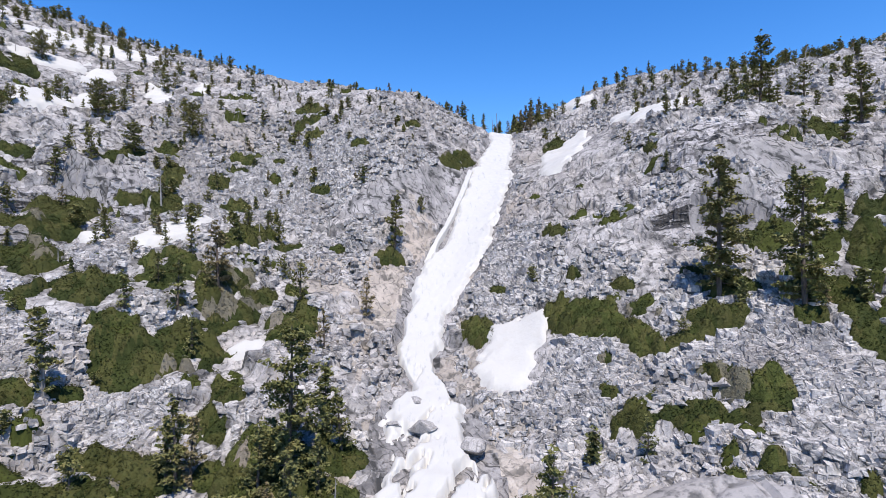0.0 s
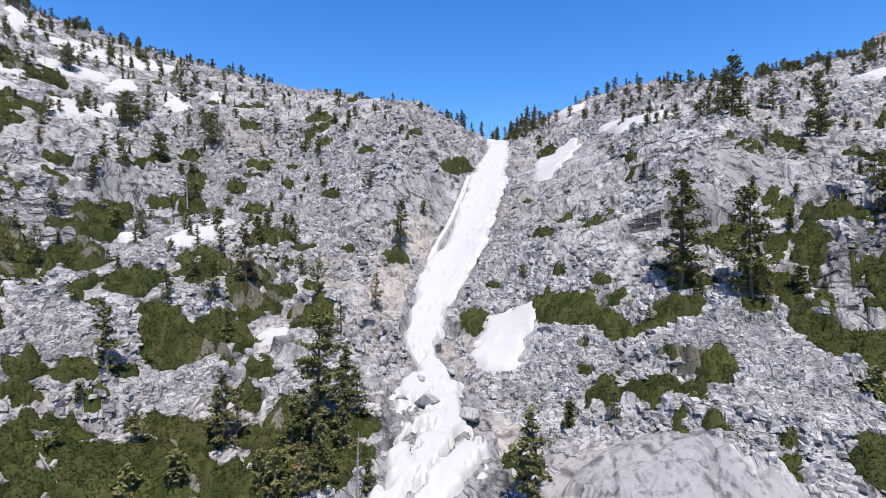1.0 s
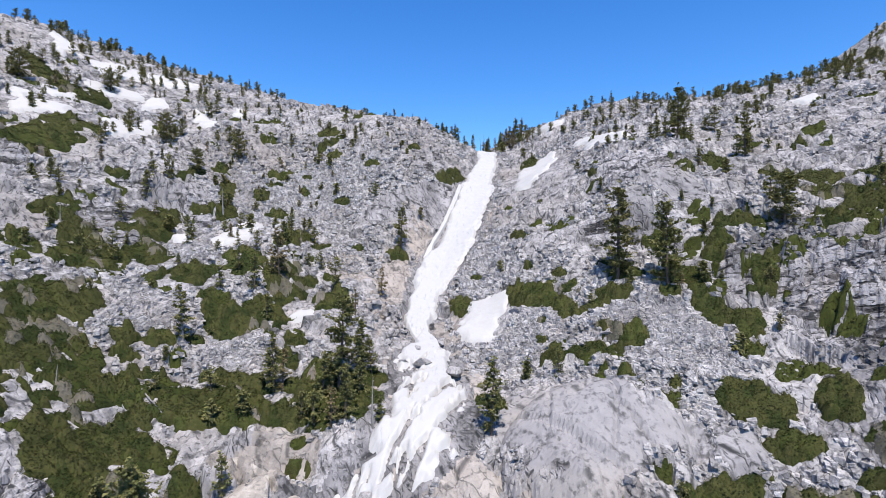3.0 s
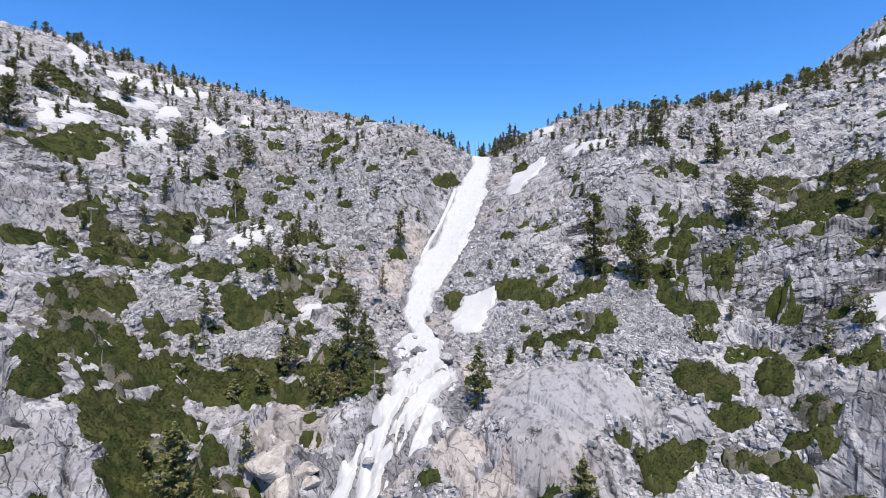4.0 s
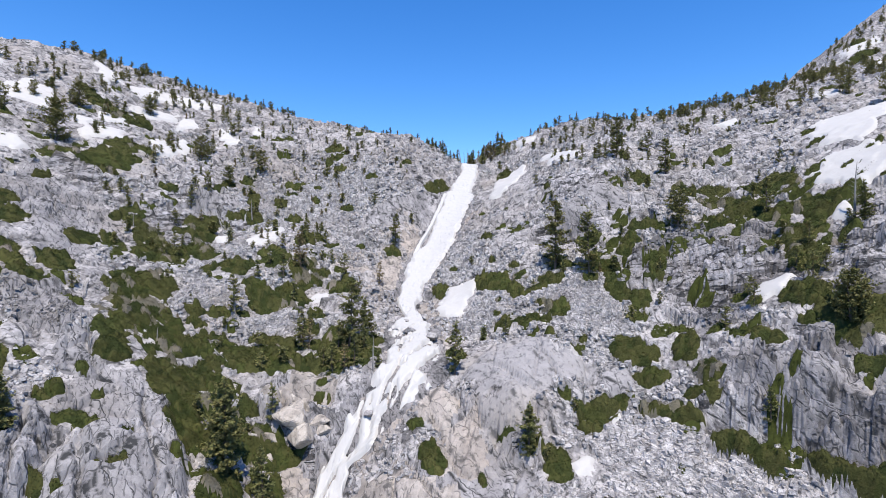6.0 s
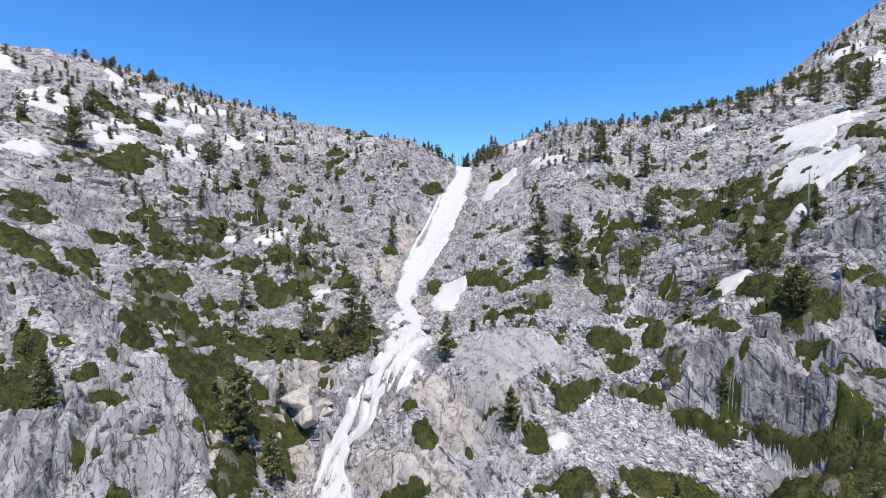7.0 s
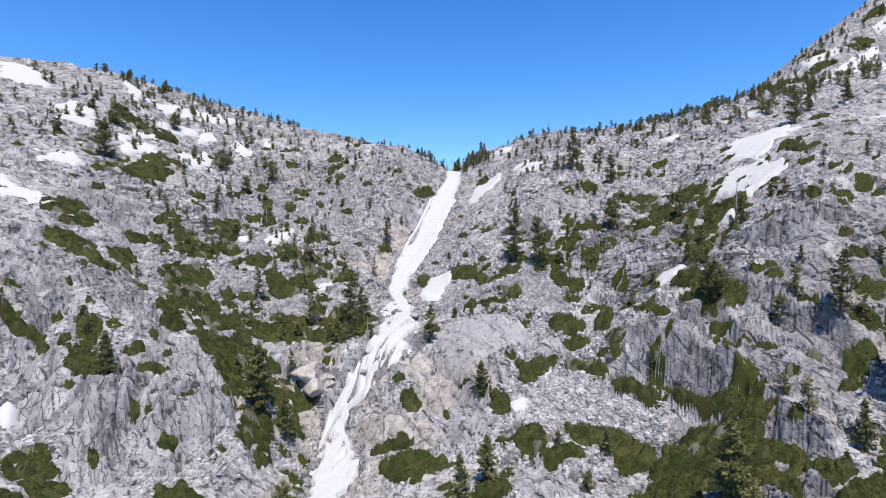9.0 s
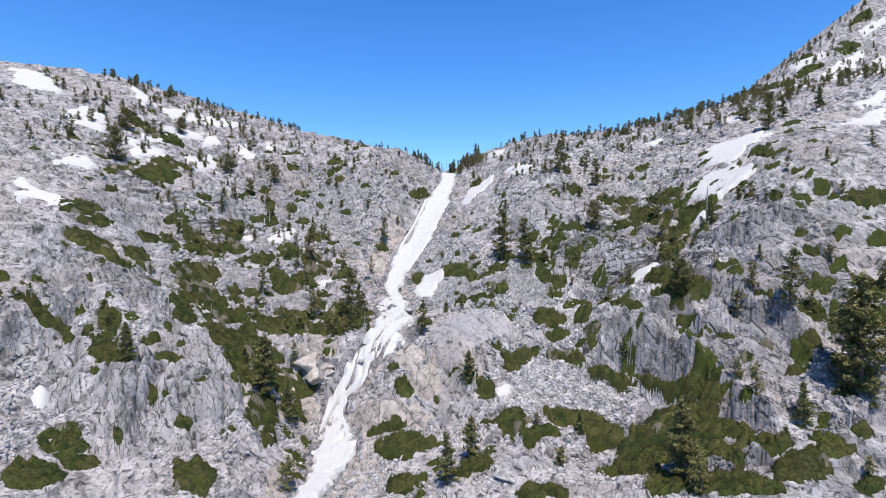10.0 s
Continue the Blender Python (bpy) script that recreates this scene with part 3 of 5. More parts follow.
BRUSH_F = [
    (-70.7, 52.1, 3.6, 2.0, 1.43), (-67.7, 57.3, 3.1, 1.9, -0.36), (-66.7, 38.2, 2.8, 2.2, 0.05), (-44.9, 12.7, 2.6, 1.3, 0.56), (-38.7, 13.5, 0.7, 0.6, 0.41),
    (-49.2, 14.8, 0.9, 0.8, 0.33), (-45.2, 17.2, 0.8, 0.7, 0.97), (-49.4, 20.1, 1.1, 0.6, 0.76), (-39.0, 26.2, 3.0, 2.1, 0.82), (-34.6, 21.7, 4.2, 2.0, -1.21),
    (-25.5, 26.9, 4.3, 2.5, 0.54), (-21.6, 27.5, 3.6, 1.1, 0.49), (0.4, 27.3, 1.5, 0.7, -0.29), (2.9, 22.8, 1.5, 1.4, 0.92), (69.9, 67.6, 4.3, 2.7, -0.88),
    (69.4, 59.6, 6.3, 2.8, -1.07), (65.7, 56.1, 3.8, 1.6, -0.75), (79.8, 58.5, 6.2, 4.0, -1.11), (74.2, 50.6, 5.1, 2.5, -1.16),
]
BRUSH_G = [
    (79.1, 44.5, 4.2, 2.4, -1.48), (73.9, 38.0, 5.3, 2.8, 1.11), (69.7, 33.8, 3.7, 2.0, 1.39), (39.4, 34.5, 3.7, 2.6, -0.62), (40.8, 28.8, 1.8, 1.3, -0.67),
    (47.3, 31.4, 3.7, 2.0, 1.23), (47.4, 24.2, 2.8, 1.9, -1.43), (45.4, 21.6, 2.6, 1.0, -0.83), (63.4, 24.9, 3.3, 2.1, -1.12), (55.6, 22.9, 3.4, 1.1, -0.94),
    (60.9, 20.8, 1.7, 0.7, -0.75), (53.3, 26.6, 1.8, 0.7, -1.09), (31.1, 26.5, 3.8, 1.7, 0.00), (28.8, 24.5, 2.1, 1.3, 0.02), (39.6, 23.7, 3.0, 1.3, -0.54),
    (42.3, 20.8, 2.5, 0.8, -0.59), (46.2, 15.8, 3.2, 0.9, -0.68), (48.8, 12.5, 2.9, 0.9, -0.68), (25.4, 28.0, 1.2, 0.8, 0.53),
]
BRUSH_H = [
    (22.1, 18.9, 2.1, 1.1, 0.23), (14.9, 22.5, 1.8, 0.6, -0.45), (18.7, 20.4, 1.4, 0.9, -0.01), (49.9, 50.3, 2.8, 1.5, 1.12), (-16.9, 35.8, 1.6, 0.8, -0.09),
    (-90.8, 67.7, 2.8, 1.4, -1.56), (-73.7, 68.2, 2.0, 1.1, -1.53), (-87.5, 47.6, 5.0, 3.7, 0.37), (-81.0, 44.4, 3.9, 3.1, 0.98), (-73.4, 33.1, 5.0, 2.5, 0.22),
    (-67.1, 32.3, 3.0, 1.4, 0.24), (-68.5, 9.4, 3.6, 1.3, 0.37), (-71.0, 10.0, 1.9, 1.3, 0.74), (-59.4, 14.6, 3.1, 2.1, -0.85), (-56.1, 7.9, 4.1, 2.4, -0.88),
    (-52.8, 5.3, 3.0, 1.3, 0.43), (-63.3, 8.1, 1.0, 0.9, -0.27), (-61.5, 11.3, 1.1, 0.9, -0.06), (-50.0, 13.6, 1.3, 0.9, 0.80),
]
BRUSH_I = [
    (-43.9, 3.7, 1.8, 0.7, -0.80), (-41.8, 4.0, 0.9, 0.6, -0.31), (-37.9, 8.6, 1.8, 1.1, 0.54), (-36.6, -0.1, 1.4, 1.2, 0.12), (-44.7, -6.4, 1.2, 0.6, -0.95),
    (-28.3, 2.4, 1.0, 0.8, 1.49), (-23.2, 8.3, 2.9, 1.2, 1.57), (-51.2, -11.7, 3.8, 2.8, -0.42), (-46.2, -13.0, 2.6, 1.5, 0.40), (-26.4, 13.1, 6.8, 2.8, 1.56),
    (-22.3, 23.8, 5.4, 3.0, 1.52), (21.7, 16.9, 2.6, 2.0, 1.35), (0.9, 12.8, 4.1, 1.5, -0.11), (6.5, 7.6, 6.0, 2.5, -0.34), (1.4, 7.3, 3.1, 1.8, -0.57),
    (18.1, -1.6, 3.0, 2.0, -0.60), (26.8, 7.2, 3.5, 3.2, -1.07), (38.6, 6.8, 5.4, 2.7, -0.29), (43.0, 1.9, 4.3, 1.9, -0.66),
]
BRUSH_J = [
    (31.4, 2.8, 3.5, 1.7, 0.22), (54.7, 7.1, 3.4, 0.8, -0.91), (59.6, 1.8, 3.6, 1.2, -0.82), (48.7, -4.9, 5.1, 4.3, 1.47), (57.8, -3.3, 4.1, 1.5, -0.56),
    (61.0, -1.7, 3.5, 1.6, -0.71), (53.4, -0.8, 2.9, 2.0, -0.45), (65.9, 17.6, 4.4, 2.8, -0.89), (63.9, 11.7, 2.4, 1.3, -0.84), (72.3, 39.0, 6.5, 3.0, 1.36),
    (66.5, 5.1, 2.8, 0.6, -0.85), (81.9, -0.3, 2.3, 1.1, -0.37), (78.7, -3.8, 2.2, 1.2, -0.55), (72.7, -0.5, 1.3, 0.8, -0.47), (68.6, -0.8, 1.3, 0.7, -0.57),
    (74.1, -6.2, 1.2, 0.7, -0.36), (85.9, 4.1, 2.5, 1.1, -0.35), (75.8, 5.3, 2.2, 0.8, -0.56), (102.3, 47.9, 4.7, 1.4, 1.40),
]
BRUSH_K = [
    (91.1, 26.6, 1.9, 0.8, -1.04), (64.5, -17.5, 2.2, 1.4, 0.39), (61.9, -15.8, 1.3, 1.0, 0.46), (56.1, -17.9, 2.4, 1.5, -0.57), (3.8, 21.2, 1.9, 1.7, -0.56),
    (10.9, 18.1, 1.1, 0.6, -1.38), (75.7, 16.7, 1.3, 0.6, -0.90), (88.8, 13.8, 1.2, 0.8, -0.44), (88.1, 9.4, 1.5, 0.9, -0.37), (105.8, 17.8, 3.9, 1.9, -0.47),
    (57.1, -25.1, 2.7, 1.3, -0.02), (50.1, -21.6, 3.2, 2.4, 1.25), (77.5, -16.6, 1.9, 0.7, -0.18), (-50.6, -18.0, 3.3, 2.4, 0.37), (-30.0, -9.4, 3.4, 3.2, -0.49),
    (4.5, -2.4, 3.1, 1.9, -0.74), (15.8, -4.0, 1.9, 1.2, -0.62), (80.7, -7.5, 1.1, 0.6, -0.33), (-100.6, 121.0, 3.9, 7.7, 0.00),
]
BRUSH_L = [
    (-33.6, 131.3, 3.2, 1.6, 0.00), (27.8, 132.6, 2.3, 3.5, 0.00),
]
BRUSH_THICKETS = [
    (-39.7, 39.7, 2.6, 1.6, 0.24), (-26.1, 42.0, 4.5, 2.1, -0.01), (-34.1, 38.8, 3.9, 1.7, 0.15), (-22.8, 50.1, 2.8, 1.2, -0.30), (-22.4, 54.8, 2.6, 1.3, -0.69),
    (-39.8, 43.7, 2.2, 0.7, 0.47), (-30.5, 47.3, 3.3, 1.2, -0.04), (-32.0, 25.8, 7.4, 4.1, 1.30), (-38.8, 30.4, 6.3, 3.7, 1.44), (-77.2, 34.8, 4.2, 2.5, 0.04),
    (-55.6, 47.4, 6.2, 3.1, 1.22), (-87.3, 96.4, 4.9, 3.0, 0.46),
]
BRUSH_GULLY = [
    (-27.2, 70.7, 5.3, 2.3, 0.92), (-28.7, 64.0, 3.0, 1.2, 0.72), (-37.4, 60.7, 2.6, 0.8, 0.47), (-43.6, 44.8, 2.2, 1.0, 0.58), (-43.5, 37.0, 5.4, 2.2, 0.86),
    (-41.4, 29.9, 3.5, 2.8, -1.39), (-35.0, 31.9, 3.6, 2.3, 0.48), (-31.2, 41.3, 6.8, 2.4, 0.14), (-17.9, 41.6, 3.7, 1.6, 0.01), (-11.2, 43.5, 4.0, 2.2, -0.26),
    (40.1, 29.1, 2.7, 1.3, -0.39), (-18.8, 66.4, 3.8, 2.8, -0.80), (22.8, 59.9, 2.2, 0.9, -0.71), (-31.3, 84.6, 6.5, 1.6, 1.33), (-14.8, 45.9, 4.1, 2.8, -0.07),
]
BRUSH_FOOT = [
    (65.2, -21.5, 4.4, 2.2, 0.41), (72.1, -19.0, 3.0, 1.3, 0.11), (73.2, -24.1, 2.6, 1.0, 0.29), (54.0, -23.5, 3.9, 2.5, -0.19), (46.2, -18.8, 3.6, 2.5, 1.56),
    (45.3, -9.9, 3.5, 2.7, -1.26), (55.3, -8.8, 7.8, 5.5, -1.29), (63.7, -17.2, 2.4, 1.6, 0.10), (79.1, -12.1, 2.2, 0.9, -0.28), (28.4, -12.7, 3.5, 1.7, -0.31),
]
BRUSH = [place for part in (BRUSH_A, BRUSH_B, BRUSH_C, BRUSH_D, BRUSH_E, BRUSH_F, BRUSH_G, BRUSH_H, BRUSH_I, BRUSH_J, BRUSH_K, BRUSH_L, BRUSH_THICKETS, BRUSH_GULLY, BRUSH_FOOT) for place in part]
BRUSH = [(x, y, 1.06 * long, 1.06 * short, turn) for x, y, long, short, turn in BRUSH]


def bed(x, y):
    """How far a place lies inside the cascade's bed: 1 in the middle, 0 on the bank."""
    mid = np.interp(y, CASCADE[:, 0], CASCADE[:, 1])
    half = np.interp(y, CASCADE[:, 0], CASCADE[:, 2])
    return (1 - smooth(1.0, 1.6, np.abs(x - mid) / half)) * smooth(-30, -10, y) * (1 - smooth(150, 165, y))


# Stepped cliffs: x, y, radius across, radius along, strength.
CLIFFS = [(58, 42, 9, 7, 1.0), (66, 34, 6, 5, 0.9), (55, 17, 9, 5, 1.0), (-62, 76, 12, 6, 1.2), (82, 28, 12, 8, 1.0), (-80, 62, 10, 9, 0.8), (40, 80, 14, 6, 0.8), (0, 122, 8, 8, 0.6), (47, 52, 4, 4, 1.2)]


# Scarps, as lines with their uphill side to the left: from x, y to x, y, drop.
SCARPS = [(43.5, 20, 53, 14.5, 10), (53, 15, 61, 1.5, 9), (50, 42, 66, 36, 4.5), (52, 49, 68, 43, 4.5), (-72, -5, -66, 20, 5), (-24, 4, -38, 24, 4), (-43, -6, -47, 10, 3), (68, 20, 78, -6, 5), (60, 8, 66, -14, 5), (66, 22, 64, 6, 4),
          (-72, 88, -50, 92, 5), (-95, 74, -84, 80, 6), (12, 24, 21, 18, 4), (28, 72, 44, 66, 3), (46, 54, 52, 46, 3.5), (-28, 32, -12, 28, 3.5), (76, 26, 92, 16, 4.5)]


def scarps(x, y):
    """Height that the scarps add, and how near a place lies to one."""
    z, near = np.zeros(x.shape), np.zeros(x.shape)
    jag = 1.6 * blocks(x, y, 2.8, 110, 0.3) + 0.7 * blocks(x, y, 1.1, 115, 0.3)
    for x0, y0, x1, y1, drop in SCARPS:
        long = math.hypot(x1 - x0, y1 - y0)
        tx, ty = (x1 - x0) / long, (y1 - y0) / long
        s, d = (x - x0) * tx + (y - y0) * ty, -(x - x0) * ty + (y - y0) * tx + jag
        ends = smooth(-2, 2.5, s) * (1 - smooth(long - 2.5, long + 2, s))
        z = z + ends * drop * (smooth(-1, 1, d / min(1.9, 0.22 * drop)) - 0.5) * np.exp(-np.abs(d) / 5.0)
        near = np.maximum(near, ends * np.exp(-((d / 2.2) ** 2)))
    return z, near


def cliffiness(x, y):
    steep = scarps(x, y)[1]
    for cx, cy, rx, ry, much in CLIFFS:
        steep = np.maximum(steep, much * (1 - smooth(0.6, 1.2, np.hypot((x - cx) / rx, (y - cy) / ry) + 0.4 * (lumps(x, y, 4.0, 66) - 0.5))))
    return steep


def calmness(x, y):
    """1 on the smooth slabs, 0 elsewhere."""
    calm = np.zeros(x.shape)
    for oval in SLABS:
        calm = np.maximum(calm, 1 - smooth(0.75, 1.2, within(x, y, *oval) + 0.5 * (lumps(x, y, 3.5, 17) - 0.5)))
    return calm


# Talus: x, y, radius across, radius along, loose blocks, largest.
TALUS = [(-45.5, 53.6, 6.2, 5.6, 2930, 1.05), (-52.3, 72.0, 13.1, 8.0, 7140, 1.05), (-45.0, 104.6, 13.3, 13.4, 7140, 1.25), (34.1, 48.4, 6.0, 4.5, 2283, 1.05), (39.0, 41.9, 3.8, 3.3, 2040, 1.05), (9.5, 82.6, 4.7, 11.8, 4698, 1.05), (15.6, 57.0, 5.8, 5.6, 2750, 1.05), (-30.7, 51.5, 5.6, 3.5, 2040, 1.05), (-29.7, 111.5, 12.1, 11.6, 7140, 1.25), (-45.9, 52.4, 4.8, 5.8, 2363, 1.05), (37.4, 15.0, 12.9, 10.8, 7140, 1.05), (31.7, 47.5, 8.3, 11.1, 7140, 1.05)]


def scree(x, y):
    """1 on the talus aprons, 0 elsewhere."""
    out = np.zeros(x.shape)
    for tx, ty, rx, ry, _, _ in TALUS:
        out = np.maximum(out, 1 - smooth(0.6, 1.3, np.hypot((x - tx) / rx, (y - ty) / ry)))
    return out


def dark_zone(x, y):
    """Above 0.62 where the granite is dark: lichen, water stains, and cliff shade put into the colour."""
    stained = np.zeros(x.shape)
    for oval in DARK_CLIFFS:
        stained = np.maximum(stained, 1.1 * (1 - smooth(0.7, 1.3, within(x, y, *oval))))
    stained = stained + (0.48 + 0.16 * (1 - smooth(5, 25, y))) * smooth(36, 52, x) * (1 - smooth(45, 75, y)) + 0.5 * smooth(150, 200, x) * smooth(90, 150, y) + 0.45 * np.minimum(cliffiness(x, y), 1)
    return stained * (1 - 0.8 * scree(x, y)) + 0.7 * (lumps(x, y, 6.0, 86) - 0.5) + 0.5 * (lumps(x, y, 1.8, 87) - 0.5)


def relief(x, y):
    """Broken granite on top of the large form."""
    wx = x + 2.2 * (lumps(x, y, 7.0, 11) - 0.5) + 0.4 * (lumps(x, y, 2.0, 12) - 0.5)
    wy = y + 2.2 * (lumps(x, y, 7.0, 13) - 0.5) + 0.4 * (lumps(x, y, 2.0, 14) - 0.5)
    calm = calmness(x, y)
    rough = 0.5 + 0.9 * lumps(x, y, 17.0, 15)
    rough = rough * (1 - 0.85 * calm) * (1 - 0.7 * scree(x, y))
    z = 1.1 * (lumps(x, y, 14.0, 16) - 0.5) * (1 - 0.5 * calm)
    z = z + rough * (1.2 * blocks(wx * 0.75, wy, 6.5, 20, 0.8) + 0.95 * blocks(wx * 0.8, wy, 2.4, 30, 0.9) + 0.25 * blocks(wx, wy, 1.3, 40, 0.9))
    steep = 0.25 + 0.35 * smooth(0.45, 0.7, lumps(x, y, 22.0, 18))
    steep = np.maximum(steep * (1 - 0.9 * calm), cliffiness(x, y))
    tall = valley(x, y).reshape(x.shape) + 1.2 * z + 3 * (lumps(x, y, 9.0, 19) - 0.5)
    for lift, share in ((5.0, 0.6), (2.1, 0.4)):
        part = tall / lift - np.floor(tall / lift)
        z = z + steep * share * lift * (smooth(0.3, 0.7, part) - part)
    z = z + np.minimum(cliffiness(x, y), 1) * (1.3 * blocks(wx, wy * 0.8, 2.6, 90, 0.6) + 0.7 * blocks(wx, wy, 1.2, 95, 0.8))
    sx, sy = x + 1.6 * (lumps(x, y, 7.0, 11) - 0.5), y + 1.6 * (lumps(x, y, 7.0, 13) - 0.5)
    u, v = 0.74 * sx + 0.67 * sy, 0.67 * sx - 0.74 * sy
    split = calm * (1 - 0.75 * np.maximum(smooth(-6, 8, x) * smooth(12, 20, y), smooth(52, 62, y)))
    z = z + split * (1.1 * blocks(u * 1.1, v * 0.35, 5.5, 60, 0.5) + 0.35 * blocks(u * 1.2, v * 0.5, 2.6, 65, 0.5))
    for mid_x, mid_y, rx, ry, high in SWELLS:
        z = z + high * np.sqrt(np.maximum(0, 1 - ((x - mid_x) / rx) ** 2 - ((y - mid_y) / ry) ** 2))
    z = z + scarps(x, y)[0]
    # open joints, in sets
    for nx, ny, apart, deep, k in ((0.83, 0.55, 6.0, 0.9, 70), (0.95, -0.3, 8.5, 0.7, 75), (-0.35, 0.94, 7.0, 0.6, 78)):
        run = (nx * x + ny * y + 4.5 * lumps(x, y, 11.0, k) + 0.8 * lumps(x, y, 2.5, k + 1)) / apart
        off = np.abs(run - np.floor(run) - 0.5) * apart
        z = z - deep * (1 - smooth(0.08, 0.5, off)) * smooth(0.42, 0.58, lumps(x, y, 8.0, k + 2)) * (0.45 + 0.9 * split)
    z = z * (1 - 0.85 * bed(x, y))
    return z - 0.35 * bed(x, y)


def spaced(stops):
    """Grid lines: (from, to, step) stretches joined."""
    return np.unique(np.concatenate([np.arange(a, b, s) for a, b, s in stops]).round(3))


def rock_kind(x, y):
    """Which granite each face shows: broken, smooth slab, or rust-stained beside the stream."""
    x, y = (x[:-1, :-1] + x[1:, 1:]) / 2, (y[:-1, :-1] + y[1:, 1:]) / 2
    kind = np.where(calmness(x, y) > 0.45, 1, 0)
    kind[(kind == 1) & (np.hypot((x - 19) / 13, (y - 32) / 11) < 1)] = 5
    reach = np.abs(x - np.interp(y, CASCADE[:, 0], CASCADE[:, 1])) / (4 + 10 * lumps(x, y, 8.0, 81)) + 0.5 * (lumps(x, y, 1.6, 82) - 0.5)
    kind[(reach < 1.0) & (kind != 5) & (lumps(x, y, 5.0, 83) + 0.3 * lumps(x, y, 1.2, 84) > 0.62 - 0.24 * (1 - smooth(30, 45, y))) & (y > -30) & (y < 105)] = 2
    for oval in TAN_ROCK:
        kind[within(x, y, *oval) + 0.8 * (lumps(x, y, 2.2, 83) - 0.5) < 0.95] = 2
    kind[dark_zone(x, y) > 0.62] = 3
    # Steep faces take the granite that carries ledge shade in its colour.
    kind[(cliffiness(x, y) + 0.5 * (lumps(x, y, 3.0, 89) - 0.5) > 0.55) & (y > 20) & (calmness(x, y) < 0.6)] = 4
    kind[(bed(x, y) > 0.04) & (lumps(x, y, 1.5, 88) > 0.25)] = 3
    return kind.ravel()


GX = spaced([(-2800, -700, 300), (-700, -260, 40), (-260, -150, 3), (-150, -90, 0.95), (-90, 95, 0.4), (95, 150, 0.9), (150, 380, 3), (380, 700, 40), (700, 2900, 300)])
GY = spaced([(-2800, -500, 300), (-500, -120, 40), (-120, -30, 1.2), (-30, 75, 0.37), (75, 140, 0.6), (140, 215, 1.0), (215, 360, 3), (360, 700, 40), (700, 2900, 300)])
mx, my = np.meshgrid(GX, GY)


def overgrown():
    """Where soil, brush or snow smooth the rock: 0 to 1 over the grid."""
    out = np.zeros(mx.shape)
    ovals = list(BRUSH)
    for line in OUTLINES:
        a = np.array(line)
        ovals.append((*((a.max(0) + a.min(0)) / 2), *((a.max(0) - a.min(0)) / 2 + 0.1), 0.0))
    for x, y, long, short, turn in ovals:
        wide = 1.5 * max(long, short)
        i0, i1 = np.searchsorted(GX, (x - wide, x + wide))
        j0, j1 = np.searchsorted(GY, (y - wide, y + wide))
        here = within(mx[j0:j1, i0:i1], my[j0:j1, i0:i1], x, y, long, short, turn)
        out[j0:j1, i0:i1] = np.maximum(out[j0:j1, i0:i1], 1 - smooth(0.75, 1.35, here))
    return out


SOFT = overgrown()
GZ = (valley(mx, my).reshape(mx.shape) + relief(mx, my) * (1 - 0.75 * SOFT) * (1 - smooth(250, 700, np.hypot(mx, my - 60))))
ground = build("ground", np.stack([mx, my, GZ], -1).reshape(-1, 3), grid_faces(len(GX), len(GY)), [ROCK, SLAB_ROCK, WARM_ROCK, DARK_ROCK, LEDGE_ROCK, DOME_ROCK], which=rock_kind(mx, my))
tagged(ground, "fractured pale grey granite valley slopes", "ground", kind="structure")


def ground_z(x, y, of=None):
    """The ground's height under places, from its mesh (or another value of the grid)."""
    of = GZ if of is None else of
    x, y = np.asarray(x, float), np.asarray(y, float)
    i = np.clip(np.searchsorted(GX, x) - 1, 0, len(GX) - 2)
    j = np.clip(np.searchsorted(GY, y) - 1, 0, len(GY) - 2)
    u, v = (x - GX[i]) / (GX[i + 1] - GX[i]), (y - GY[j]) / (GY[j + 1] - GY[j])
    return (of[j, i] * (1 - u) + of[j, i + 1] * u) * (1 - v) + (of[j + 1, i] * (1 - u) + of[j + 1, i + 1] * u) * v


